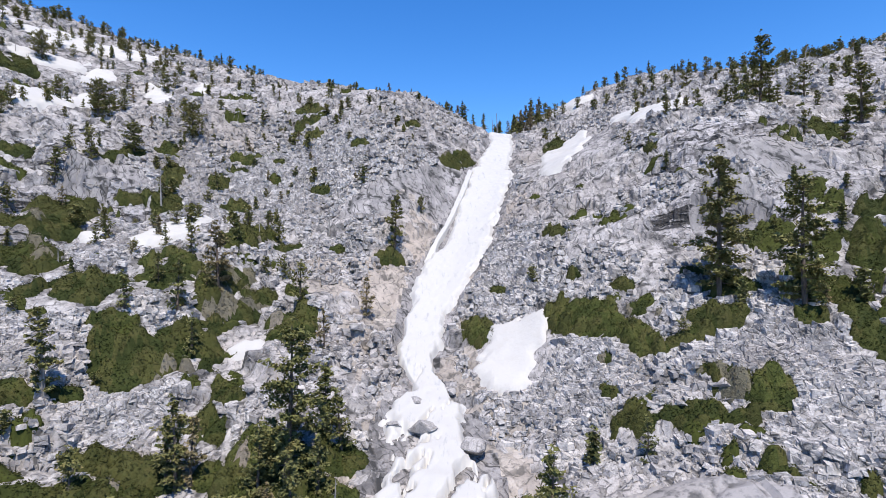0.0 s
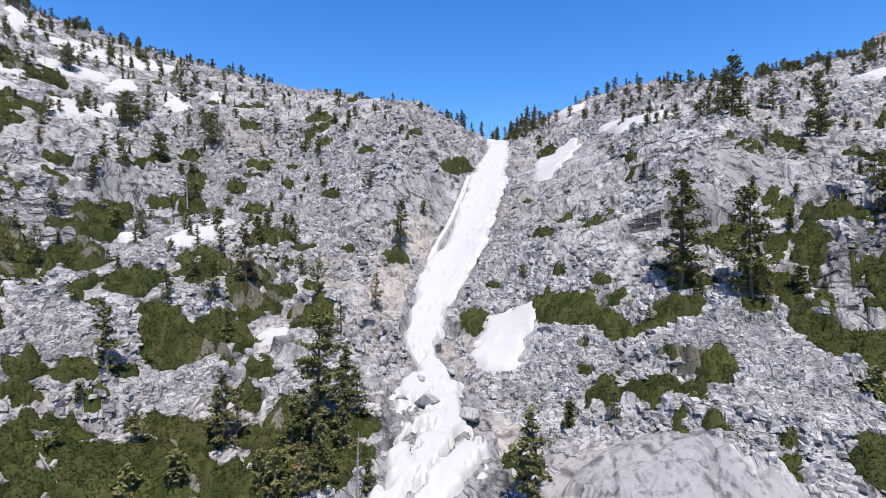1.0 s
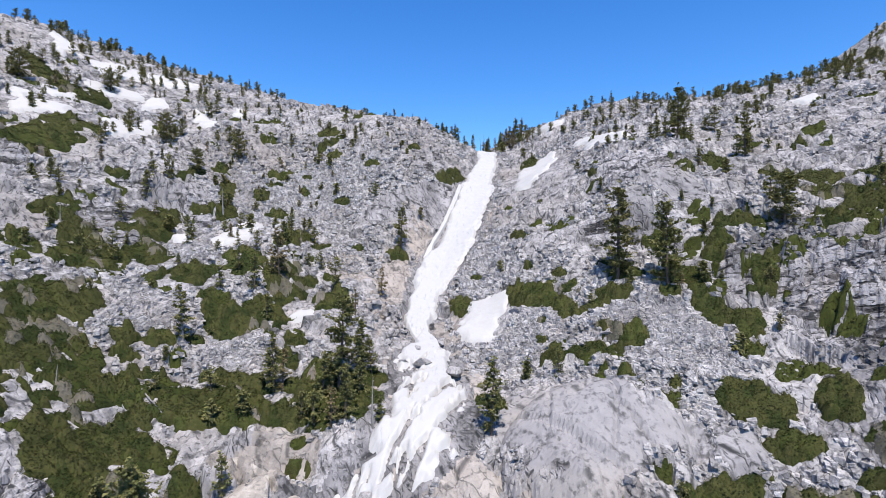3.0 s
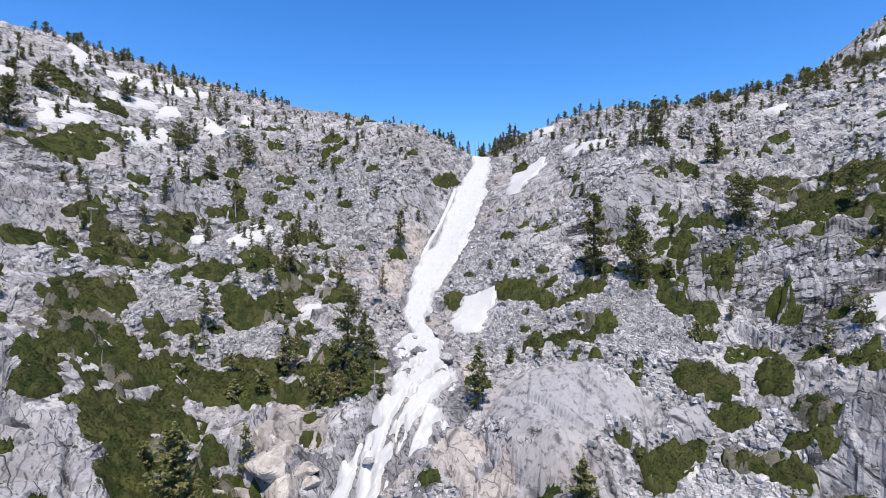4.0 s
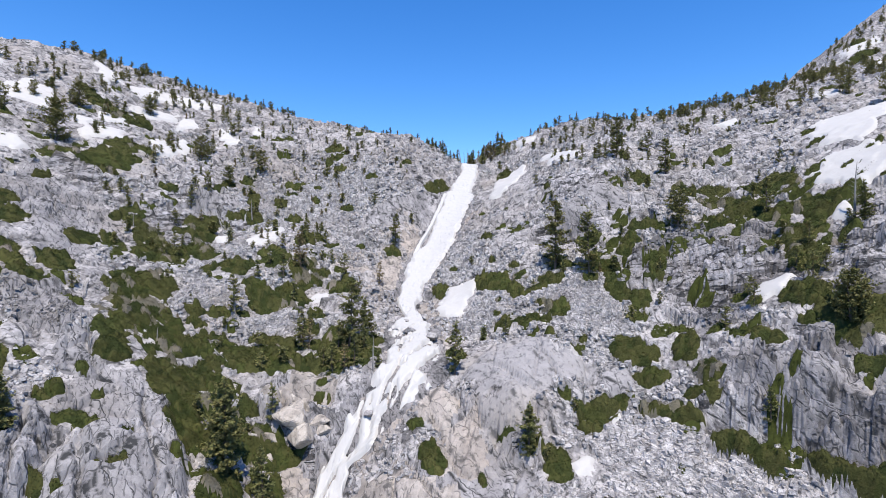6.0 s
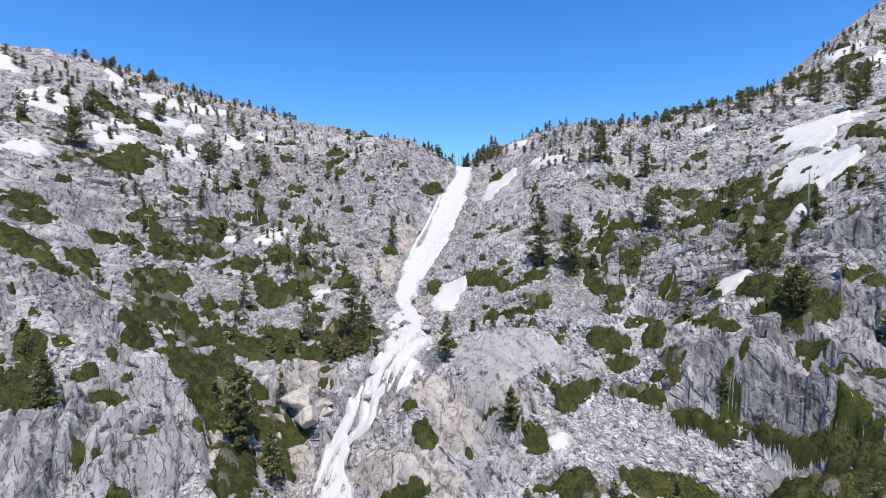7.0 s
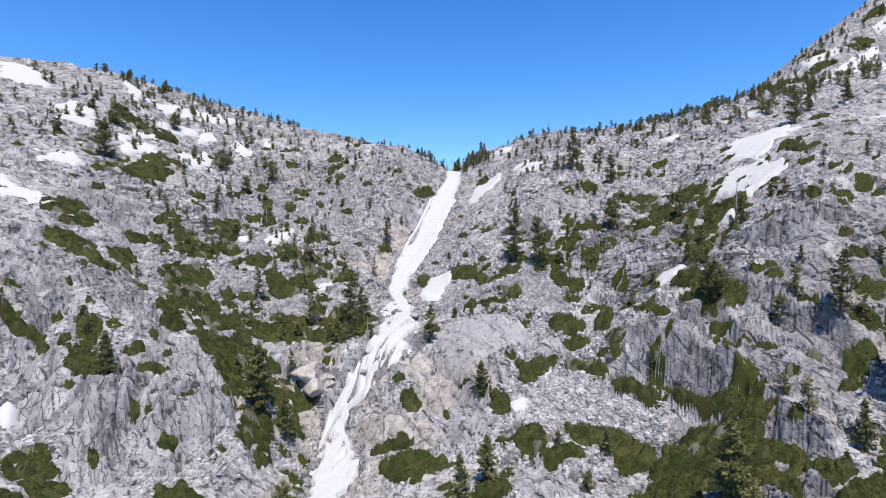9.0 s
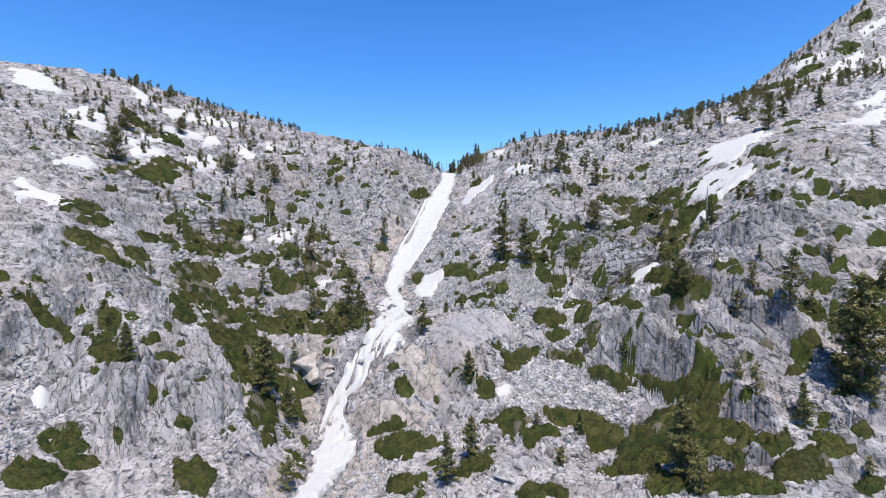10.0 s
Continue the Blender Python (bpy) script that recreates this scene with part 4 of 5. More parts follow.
# ---- the cascade ----
def stream(name, label, y0, y1, shift, wide):
    """White water down the bed; shift and wide are in half widths of the cascade."""
    ys = np.arange(y0, y1, 0.25)
    s = np.linspace(-1.08, 1.08, 61)
    mid = np.interp(ys, CASCADE[:, 0], CASCADE[:, 1])
    half = np.interp(ys, CASCADE[:, 0], CASCADE[:, 2])
    x = mid[:, None] + half[:, None] * (shift + wide * s[None, :])
    y = np.repeat(ys[:, None], len(s), 1)
    base = np.maximum(valley(x, y).reshape(x.shape), ground_z(x, y) if shift else -999)
    broken = 1 - smooth(56, 68, y)
    edge = 1 - np.abs(s)[None, :] + (0.2 + 0.25 * broken) * (lumps(x, y, 1.3, 51) - 0.5) + (0.35 + 0.25 * broken) * (lumps(x, y, 4.0, 52) - 0.5) + 0.12 * (lumps(x, y, 0.5, 57) - 0.5)
    rise = -0.9 + 1.5 * smooth(0.0, 0.4, edge) + 0.16 * (lumps(x * 1.3, y, 0.9, 53) - 0.5) + 0.22 * (lumps(x, y, 2.6, 54) - 0.5) + 0.06 * (lumps(x, y, 0.5, 58) - 0.5)
    islands = lumps(x * 1.25 - 0.5 * y, y * 0.5, 2.1, 55) + 0.45 * lumps(x * 1.4 - 0.6 * y, y * 0.6, 0.8, 56) + 0.2 * lumps(x * 1.5, y * 0.7, 0.4, 59)
    z = base + rise - 1.4 * broken * smooth(0.92, 1.04, islands) * smooth(14, 20, y)
    ledge = np.exp(-(((x - -7.5) / 2.0) ** 2 + ((y - 30.2) / 1.7) ** 2))
    z = z - 1.6 * ledge * smooth(0.35, 0.6, lumps(x * 3.2, y * 0.4, 2.0, 97))
    if shift:
        z = z - 1.6 * (1 - smooth(0, 6, y - y0) * (1 - smooth(-6, 0, y - y1)))
    ob = build(name, np.stack([x, y, z], -1).reshape(-1, 3), grid_faces(len(s), len(ys)), [WATER], smooth_faces=True)
    tagged(ob, label, "waterfall", kind="structure")


stream("waterfall", "foaming white cascade running down a granite gully", CASCADE[0, 0], CASCADE[-1, 0] + 6, 0.0, 1.28)
stream("side_stream", "thin strand of white water beside the main cascade", 90.0, 124.0, -1.22, 0.17)


# ---- snow ----
def inside(px, py, outline):
    """Distance to an outline, positive inside."""
    a = np.asarray(outline, float)
    b = np.roll(a, -1, 0)
    far, odd = np.full(px.shape, 1e9), np.zeros(px.shape, bool)
    for (x0, y0), (x1, y1) in zip(a, b):
        dx, dy = x1 - x0, y1 - y0
        t = np.clip(((px - x0) * dx + (py - y0) * dy) / (dx * dx + dy * dy + 1e-9), 0, 1)
        far = np.minimum(far, np.hypot(px - x0 - t * dx, py - y0 - t * dy))
        if y0 != y1:
            odd ^= ((y0 > py) != (y1 > py)) & (px < dx * (py - y0) / dy + x0)
    return np.where(odd, far, -far)


def snow_patch(outline):
    a = np.asarray(outline, float)
    lo, hi = a.min(0) - 1.5, a.max(0) + 1.5
    step = max(0.45, min(hi - lo) / 45)
    xs, ys = np.arange(lo[0], hi[0], step), np.arange(lo[1], hi[1], step)
    x, y = np.meshgrid(xs, ys)
    wide = min(1.6, 0.12 * max(hi - lo))
    d = inside(x, y, outline) + 0.3 + 2.0 * wide * (lumps(x, y, 3.2, 61) - 0.5) + 1.0 * wide * (lumps(x, y, 1.1, 62) - 0.5)
    g = ground_z(x, y)
    base = valley(x, y).reshape(x.shape)
    soft = base + 0.4 * (g - base) + 0.6
    z = np.where(d > 0, np.maximum(soft, g - 0.9 + 1.5 * np.minimum(d / 0.9, 1)), g - 0.5) + 0.15 * (lumps(x, y, 2.0, 63) - 0.5)
    z = g - 0.5 + (z - g + 0.5) * smooth(-0.3, 0.9, d)
    f = grid_faces(len(xs), len(ys))
    f = f[(d.ravel()[f] > -0.5).any(1)]
    used, f = np.unique(f, return_inverse=True)
    ob = build("snow_patch", np.stack([x, y, z], -1).reshape(-1, 3)[used], f.reshape(-1, 4), [SNOW], smooth_faces=True)
    tagged(ob, "leftover patch of old white snow on granite", "snow", "snow patches on the slopes")


for outline in OUTLINES:
    snow_patch(outline)


# ---- shrubs ----
def mounds(x, y, size, k):
    """Distance to the nearest bush's middle, in cells, and that bush's own random number."""
    x, y = x / size, y / size
    cx, cy = np.floor(x), np.floor(y)
    best, own = np.full(x.shape, 9.0), np.zeros(x.shape)
    for dx in (-1, 0, 1):
        for dy in (-1, 0, 1):
            ix, iy = cx + dx, cy + dy
            d = np.hypot(x - ix - scramble(ix, iy, k), y - iy - scramble(ix, iy, k + 1))
            own = np.where(d < best, scramble(ix, iy, k + 2), own)
            best = np.minimum(best, d)
    return best, own


def shrub_form(rng, x, y, rx, ry, turn=0.0, tall=1.0):
    """A mat of evergreen brush as two meshes: inner mass (quads) and leaf sprays (triangles)."""
    c, d = abs(math.cos(turn)), abs(math.sin(turn))
    wide, deep = 1.5 * math.hypot(rx * c, ry * d), 1.5 * math.hypot(rx * d, ry * c)

    def cover(px, py):
        out = within(px, py, x, y, rx, ry, turn)
        edge = max(0.8, 0.28 * min(rx, ry) * 2)
        gaps = 0.8 * smooth(0.62, 0.8, lumps(px, py, 2.2, 79)) if rx * ry > 14 else 0
        return (1.2 if rx * ry > 6 else 1.05) - gaps - out**2 + 1.0 * (lumps(px, py, edge * 2.2, 74) - 0.5) + 0.75 * (lumps(px, py, edge * 0.8, 75) - 0.5) + 0.45 * (lumps(px, py, 0.55, 77) - 0.5)

    def top(px, py, m):
        """Height of the mat; each bush in it a mound of its own, none where a block shows through."""
        off, own = mounds(px, py, 1.0 + 0.07 * min(rx + ry, 12), 120)
        round_top = np.sqrt(np.maximum(0.06, 1 - (off / 0.86) ** 2))
        high = tall * (0.5 + 0.95 * own) * round_top * smooth(-0.1, 0.5, m) + 0.12 * (lumps(px, py, 0.5, 76) - 0.5)
        high = np.where(own > 0.86, high * 1.4, high)
        return np.where(own < 0.03, -0.4, high), own

    step = max(0.22, min(0.4, min(rx, ry) / 9))
    xs, ys = np.arange(x - wide, x + wide, step), np.arange(y - deep, y + deep, step)
    gx, gy = np.meshgrid(xs, ys)
    m = cover(gx, gy)
    gz = ground_z(gx, gy) + np.where(m > 0.05, top(gx, gy, m)[0] * 0.8 - 0.05, -0.4)
    f = grid_faces(len(xs), len(ys))
    f = f[(m.ravel()[f] > 0.05).any(1)]
    used, f = np.unique(f, return_inverse=True)
    inner = np.stack([gx, gy, gz], -1).reshape(-1, 3)[used], f.reshape(-1, 4)
    middle = gx.ravel()[used][f].reshape(-1, 4).mean(1), gy.ravel()[used][f].reshape(-1, 4).mean(1)
    face_kind = np.searchsorted([0.3, 0.66, 0.965], mounds(*middle, 1.0 + 0.07 * min(rx + ry, 12), 120)[1] * 0.999)
    n = int(min(max(85 * wide * deep, 160), 14000))
    px, py = rng.uniform(x - wide, x + wide, n), rng.uniform(y - deep, y + deep, n)
    m = cover(px, py) + rng.uniform(-0.1, 0.1, n)
    px, py, m = px[m > 0], py[m > 0], m[m > 0]
    up, own = top(px, py, m)
    px, py, own, up = px[up > 0], py[up > 0], own[up > 0], up[up > 0]
    pz = ground_z(px, py) + up * rng.uniform(0.8, 0.92, len(px)) + rng.uniform(-0.05, 0.06, len(px))
    # which kind of bush each spray grows on
    kind = np.repeat(np.searchsorted([0.3, 0.66, 0.965], own * 0.999), 4)
    return inner, sprays(rng, np.stack([px, py, pz], -1), 0.1, 4, 0.6), kind, face_kind


# Where the brush is half dry.
DRY = [(45.0, 26.4), (41.3, 24.8), (46.5, 19.0), (-52.8, 38.3), (46.7, 23.8), (-6.5, 26.5), (-57.7, 59.0), (-28.3, 72.5), (44.6, 26.9), (5.7, 2.9), (35.2, 9.5), (72.2, -1.2)]


def shrub(rng, x, y, rx, ry, turn):
    dry = min(math.hypot(x - a, y - b) for a, b in DRY) < 2.5
    leaf = GREY_LEAF if dry or rng.random() < 0.05 and rx * ry < 2.5 else LEAF if rng.random() < 0.6 else OLIVE_LEAF
    label = "low grey-brown half-leafless brush between rocks" if leaf == GREY_LEAF else "broad mat of dense green evergreen brush" if rx * ry > 14 else "small clump of green evergreen brush between rocks"
    thing = tagged(new("shrub"), label, "shrub", "shrubs on the slopes")
    inner, leaves, kind, face_kind = shrub_form(rng, x, y, rx, ry, turn)
    mix = [DARK_LEAF, GREY_LEAF, OLIVE_LEAF, GREY_LEAF] if leaf == GREY_LEAF else [DARK_LEAF, leaf, OLIVE_LEAF, GREY_LEAF if rx * ry > 9 else LEAF]
    if len(inner[1]):
        build("twig_mass", *inner, mix, thing, smooth_faces=True, which=face_kind)["kind"] = "stuff"
    build("foliage", *leaves, mix, thing, which=kind)


def sprays(rng, centres, size, each, flat=1.0):
    """Small leaf triangles turned at random round centres."""
    n = len(centres) * each
    c = np.repeat(centres, each, 0) + rng.normal(0, size * 0.45, (n, 3))
    a = rng.normal(size=(n, 3))
    a[:, 2] *= flat
    a /= np.linalg.norm(a, axis=1)[:, None]
    b = rng.normal(size=(n, 3))
    b[:, 2] *= flat
    b -= a * (a * b).sum(1)[:, None]
    b /= np.linalg.norm(b, axis=1)[:, None] + 1e-6
    s = size * rng.uniform(0.6, 1.3, (n, 1))
    v = np.stack([c - a * s * 0.6 - b * s * 0.45, c - a * s * 0.3 + b * s * 0.55, c + a * s * 0.95], 1)
    return v.reshape(-1, 3), np.arange(n * 3).reshape(-1, 3)


rng = np.random.default_rng(7)
for place in BRUSH:
    shrub(rng, *place)


# ---- trees ----
def tube(path, radii, sides=6):
    """A tapered limb round a path, as triangles."""
    path = np.asarray(path, float)
    d = np.gradient(path, axis=0)
    d /= np.linalg.norm(d, axis=1)[:, None] + 1e-9
    u = np.cross(d, np.where(np.abs(d[:, 2:]) > 0.9, [[1.0, 0, 0]], [[0, 0, 1.0]]))
    u /= np.linalg.norm(u, axis=1)[:, None] + 1e-9
    w = np.cross(d, u)
    t = np.arange(sides) * 2 * math.pi / sides
    v = path[:, None] + np.asarray(radii)[:, None, None] * (np.cos(t)[None, :, None] * u[:, None] + np.sin(t)[None, :, None] * w[:, None])
    i = np.arange(len(path) * sides).reshape(len(path), sides)
    j = np.roll(i, -1, 1)
    f = np.concatenate([np.stack([i[:-1], j[:-1], j[1:]], -1).reshape(-1, 3), np.stack([i[:-1], j[1:], i[1:]], -1).reshape(-1, 3)])
    return v.reshape(-1, 3), f


def joined(parts):
    vs, fs, n = [], [], 0
    for v, f in parts:
        vs.append(v)
        fs.append(f + n)
        n += len(v)
    return np.concatenate(vs), np.concatenate(fs)


# bare stem, reach, droop, whorls per metre, needles, name, label
SHAPES = {
    "pine": (0.12, 0.2, -0.12, 1.9, NEEDLE, "pine_tree", "tall open-crowned pine with dark trunk on granite"),
    "fir": (0.08, 0.22, -0.2, 2.2, DARK_NEEDLE, "fir_tree", "narrow dark green conifer growing between boulders"),
    "bushy": (0.06, 0.42, 0.15, 2.0, NEEDLE, "small_conifer", "short bushy dark conifer on the rocky slope"),
    "broad": (0.05, 0.28, -0.08, 2.0, NEEDLE, "pine_tree", "broad full-crowned dark pine above the brush"),
    "brown": (0.1, 0.19, -0.1, 1.9, BROWN_NEEDLE, "pine_tree", "pine with browned half-dead needles on granite"),
    "old": (0.12, 0.16, -0.05, 1.6, NEEDLE, "pine_tree", "old pine with thick weathered trunk above shrubs"),
    "snag": (0.15, 0.14, 0.1, 1.6, None, "dead_tree", "bare grey dead conifer standing on the slope"),
}
grown = {}


def conifer_form(kind, rng, h):
    """A conifer at the origin as two meshes: trunk with limbs, and crown (None where bare)."""
    bare, reach, droop, dense = SHAPES[kind][:4]
    thick = h * (0.03 if kind == "old" else 0.02) + 0.03
    k = np.linspace(0, 1, 9)
    stem = np.stack([0.02 * h * np.sin(k * 3 + rng.random() * 6) * k, 0.02 * h * np.cos(k * 2 + rng.random() * 6) * k, h * k - 0.06 * h * (1 - k) ** 6 - 0.25 * (k == 0)], -1)
    limbs = [tube(stem, thick * (1 - k) ** 0.8 + 0.012, 7 if h > 6.5 else 5)]
    tufts = []
    levels = int(max(6, min(dense * h * 0.8, 24)))
    for lv in range(levels):
        u = (lv + rng.random() * 0.35) / levels
        at = bare + (1 - bare) * u * 0.97
        root = np.array([np.interp(at, k, stem[:, c]) for c in range(3)])
        if kind == "fir":
            span = reach * h * (1 - u) ** 0.85 + 0.03 * h
        elif kind == "bushy":
            span = reach * h * (1 - 0.85 * u**2) * (0.5 + 0.5 * min(1, u * 3)) * rng.uniform(0.6, 1.1)
        else:
            span = reach * h * (1 - 0.8 * u**1.6) * (0.55 + 0.45 * min(1, u * 3))
        open_crown = kind in ("pine", "old", "brown")
        for _ in range(rng.integers(3, 6) if open_crown else rng.integers(6, 10) if kind == "broad" else rng.integers(4, 7)):
            t = rng.uniform(0, 2 * math.pi)
            long = span * rng.uniform(0.4, 1.35 if open_crown else 1.15)
            lift = droop + (0.5 * u if kind != "fir" else 0.3 * u) + rng.uniform(-0.15, 0.15)
            q = np.linspace(0, 1, 4)
            arm = root + np.stack([np.cos(t) * long * q, np.sin(t) * long * q, long * (lift * q + 0.22 * q * q)], -1)
            if kind == "snag" or rng.random() < (0.5 if h > 6.5 else 0.15):
                limbs.append(tube(arm, (0.012 + thick * 0.16 * (1 - u)) * (1.05 - q), 3))
            if kind != "snag":
                n = int(max(4, long / (0.1 + 0.006 * h)))
                s = np.linspace(0.42 if open_crown else 0.25, 1.05, n)[:, None]
                tufts.append(root + (arm[-1] - root) * s + rng.normal(0, 1, (n, 3)) * [0.1 * long + 0.03, 0.1 * long + 0.03, 0.035 * long + 0.02])
    crown = None
    if tufts:
        tufts.append(stem[-1] + rng.normal(0, 0.03 * h, (4, 3)) * [0.5, 0.5, 1])
        crown = sprays(rng, np.concatenate(tufts), 0.17 + 0.012 * h, 3, 0.5) if h < 6.5 else sprays(rng, np.concatenate(tufts), 0.15 + 0.011 * h, 6, 0.5)
    return joined(limbs), crown


def grow(kind, rng, h):
    needles, name, label = SHAPES[kind][4:]
    thing = tagged(new(name), label, "tree", "conifers on the slopes")
    trunk, crown = conifer_form(kind, rng, h)
    build("trunk", *trunk, [GREY_WOOD if kind in ("snag", "old") else BARK], thing)
    if crown:
        build("crown", *crown, [needles], thing)
    return thing


def plant(kind, rng, x, y, h):
    """A conifer of that height at a place; alike ones share their meshes."""
    size = 0 if h < 3.6 else 1 if h < 6.5 else 2 if h < 10.5 else 3
    key = (kind, size, int(rng.integers(0, 3)))
    m = pose(x, y, float(ground_z(x, y)) - 0.1, rng.uniform(-3, 3), rng.uniform(-3, 3), rng.uniform(0, 360))
    if key not in grown:
        thing = grow(kind, rng, h)
        thing.matrix_basis = m
        grown[key] = thing, h
    else:
        thing, h0 = grown[key]
        copy_thing(thing, m @ Matrix.Diagonal((*[h / h0 * rng.uniform(0.95, 1.05)] * 2, h / h0, 1)))


rng = np.random.default_rng(11)
for x, y, h in [
    (30.1, 57.6, 15.6), (36.6, 53.3, 14), (54.9, 91.4, 12.4), (65.2, 82.1, 9.8), (46.1, 138.6, 4.6), (-13.5, 45, 13.8), (-22.4, 44.2, 7.9), (-8.3, 91.2, 9.5),
    (77.1, -0.5, 11.9), (7.3, 36.2, 9.4), (73.1, 51.2, 8.2), (57.4, 61.2, 5.4),
]:
    plant("pine", rng, x, y, h)
for x, y, h in [
    (49.4, 89.4, 5.8), (51.6, 89.6, 6), (56.6, 91.4, 4.7), (58.4, 92.2, 4.4), (48.4, 90.2, 3.9), (63, 120, 3.5), (34.1, 80.8, 2.6), (45.5, 68.4, 2),
    (49, 64.1, 1.7), (46, 60.8, 2.5), (5.7, 149.8, 5.9), (11.3, 148.1, 4.4), (8.6, 148.1, 3.8), (31.1, 189, 8.2), (27.3, 199, 5.1), (21.5, 145.6, 4),
    (13.3, 47, 3.4), (17.6, 45.3, 3.7), (-28.8, 60.5, 4.7), (-32.3, 64.1, 6.2), (-37.4, 62.1, 4.4), (-36.2, 67.2, 4.1), (-11.3, 49.7, 7.6), (-9.4, 48.9, 5.8),
    (-21.7, 18.7, 9.5), (-50.5, 6.2, 8.2), (70.7, -14.2, 7.6), (38.6, 2.3, 4.8), (12.9, -5.9, 9.2), (80.1, 33.9, 7.1),
]:
    plant("fir", rng, x, y, h)
for x, y, h in [
    (249.1, 295.6, 8.4), (131.6, 85.6, 7.9), (142.5, 82.8, 7.8), (117.8, 30.2, 4.5), (107.4, 31.2, 3.5), (51.3, 14.5, 4.7), (-24.2, 31.1, 5.6), (38.7, 2.8, 4.4),
]:
    plant("fir", rng, x, y, h)
for x, y, h in [
    (57.3, 124.3, 5.4), (46.7, 96.9, 3.9), (65.1, 85.2, 2.9), (63.5, 89.6, 2.6), (36.7, 144.2, 3), (40.3, 95.5, 1.7), (32, 91.2, 2.9), (12.5, 73.8, 2.8),
    (27, 139.2, 2.9), (28.9, 134.2, 2.5), (-19, 70.4, 5.6), (-24, 80.3, 3.7), (-45.1, 105.9, 4.4), (-55.4, 116.8, 8.6), (-60.4, 123.1, 5.5), (-32.4, 87.7, 3.8),
    (-4.2, 102, 3.3), (-26.8, 110.4, 3.5), (-27.8, 89.9, 3.5), (-34.5, 122.4, 3.3), (-30.8, 120.8, 3.3), (-16.1, 105.9, 3.5), (-45, 132.4, 4.1), (-63, 94.7, 5.9),
    (-60, 102.7, 6.8), (-65.1, 88.5, 5.9), (-26.2, 77.9, 3.1), (-16.4, -2.8, 6.2), (48.8, -24.4, 5.4), (65.9, -9.1, 5.6),
]:
    plant("bushy", rng, x, y, h)
for x, y, h in [
    (65.4, 17.2, 8.1), (71.4, 6.8, 5.6), (74.6, 6.9, 5.6), (74.3, -22.5, 3.3), (65.5, -3.8, 4.1), (32.9, -6, 3.4), (57.1, 56.7, 9), (-100.5, 85.7, 11.8),
    (-112.9, 113.5, 9.1), (-72, 110.3, 8.3), (-100.5, 132.6, 8.2), (118.9, 73.1, 9.6), (66.1, 96.6, 6.2), (-60.8, 15.8, 3.1), (53, 29.7, 3.6), (-51.6, 7.5, 4.5),
    (-119.7, 91.7, 6.2), (64.8, 17.4, 7.9),
]:
    plant("bushy", rng, x, y, h)
for x, y, h in [
    (84.3, 122.9, 4.5), (92.4, 127.5, 4.6), (18.9, 105.9, 2.9), (15.3, 148.8, 6.4), (14, 148.8, 5), (-50, 93.7, 6.6), (-20.3, 94.1, 5.6), (-5.3, 112.8, 4.9),
    (-76.5, 128, 5.4), (80.1, 36.3, 11.5), (-51.5, 24.9, 6.5), (-55.5, 26.6, 3.1),
]:
    plant("snag", rng, x, y, h)
for x, y, h in [
    (-38.3, 50.5, 8.8),
]:
    plant("old", rng, x, y, h)
for x, y, h in [
    (-29.6, 69.5, 9.4), (-10.8, 74.5, 5.9), (-13.8, 61.5, 5),
]:
    plant("brown", rng, x, y, h)
for x, y, h in [
    (-27.4, 19.2, 14), (49.2, -18.8, 12.3), (81.2, -12.2, 18.8), (17.6, -0.6, 8.2), (18, 19.7, 7.4),
]:
    plant("broad", rng, x, y, h)
for x, y, h in [
    (-15.4, 43.7, 6.5), (-11.6, 39.9, 6.6), (-10.4, 43.8, 5.3), (-23.4, 44.5, 5.7), (-7.1, 39.4, 3.3), (-50.9, 6.2, 7.6),
]:
    plant("fir", rng, x, y, h)
for x, y, h in [
    (-15.9, 40.4, 5.0), (-17.7, 40.9, 4.5), (-25.0, 39.7, 3.3), (-28.4, 38.1, 3.2), (-58.8, 13.7, 4.2), (-37.5, 41.3, 2.5),
]:
    plant("bushy", rng, x, y, h)
for x, y, h in [
    (-21.3, 44.4, 6.0), (-13.5, 39.7, 5.5),
]:
    plant("brown", rng, x, y, h)
for x, y, h in [
    (-7.8, 38.4, 6.7),
]:
    plant("snag", rng, x, y, h)

# Small conifers strewn over the slopes: x range, y range, count, heights.
rng = np.random.default_rng(23)
for x0, x1, y0, y1, count, low, high in [
    (-140, -70, 95, 175, 130, 1.8, 5.2), (-75, -5, 105, 160, 130, 1.0, 2.8), (-85, -30, 60, 105, 85, 1.5, 4.0), (-70, -20, 20, 60, 16, 1.5, 3.5),
    (38, 110, 95, 160, 100, 1.4, 4.0), (-4, 34, 145, 165, 26, 3.0, 6.5), (-6, 32, 163, 182, 60, 5.0, 8.5),
    (30, 95, 40, 95, 30, 1.5, 3.8), (50, 105, -18, 40, 34, 2.0, 5.0), (8, 40, 0, 60, 12, 1.2, 2.8)]:
    for _ in range(count):
        x, y = rng.uniform(x0, x1), rng.uniform(y0, y1)
        if bed(np.array([x]), np.array([y]))[0] > 0.02 or calmness(np.array([x]), np.array([y]))[0] > 0.4:
            continue
        kind = rng.choice(["bushy", "fir", "brown", "snag"], p=[0.62, 0.16, 0.12, 0.1] if low < 5 else [0.0, 0.35, 0.35, 0.3])
        plant(str(kind), rng, float(x), float(y), float(rng.uniform(low, high)))

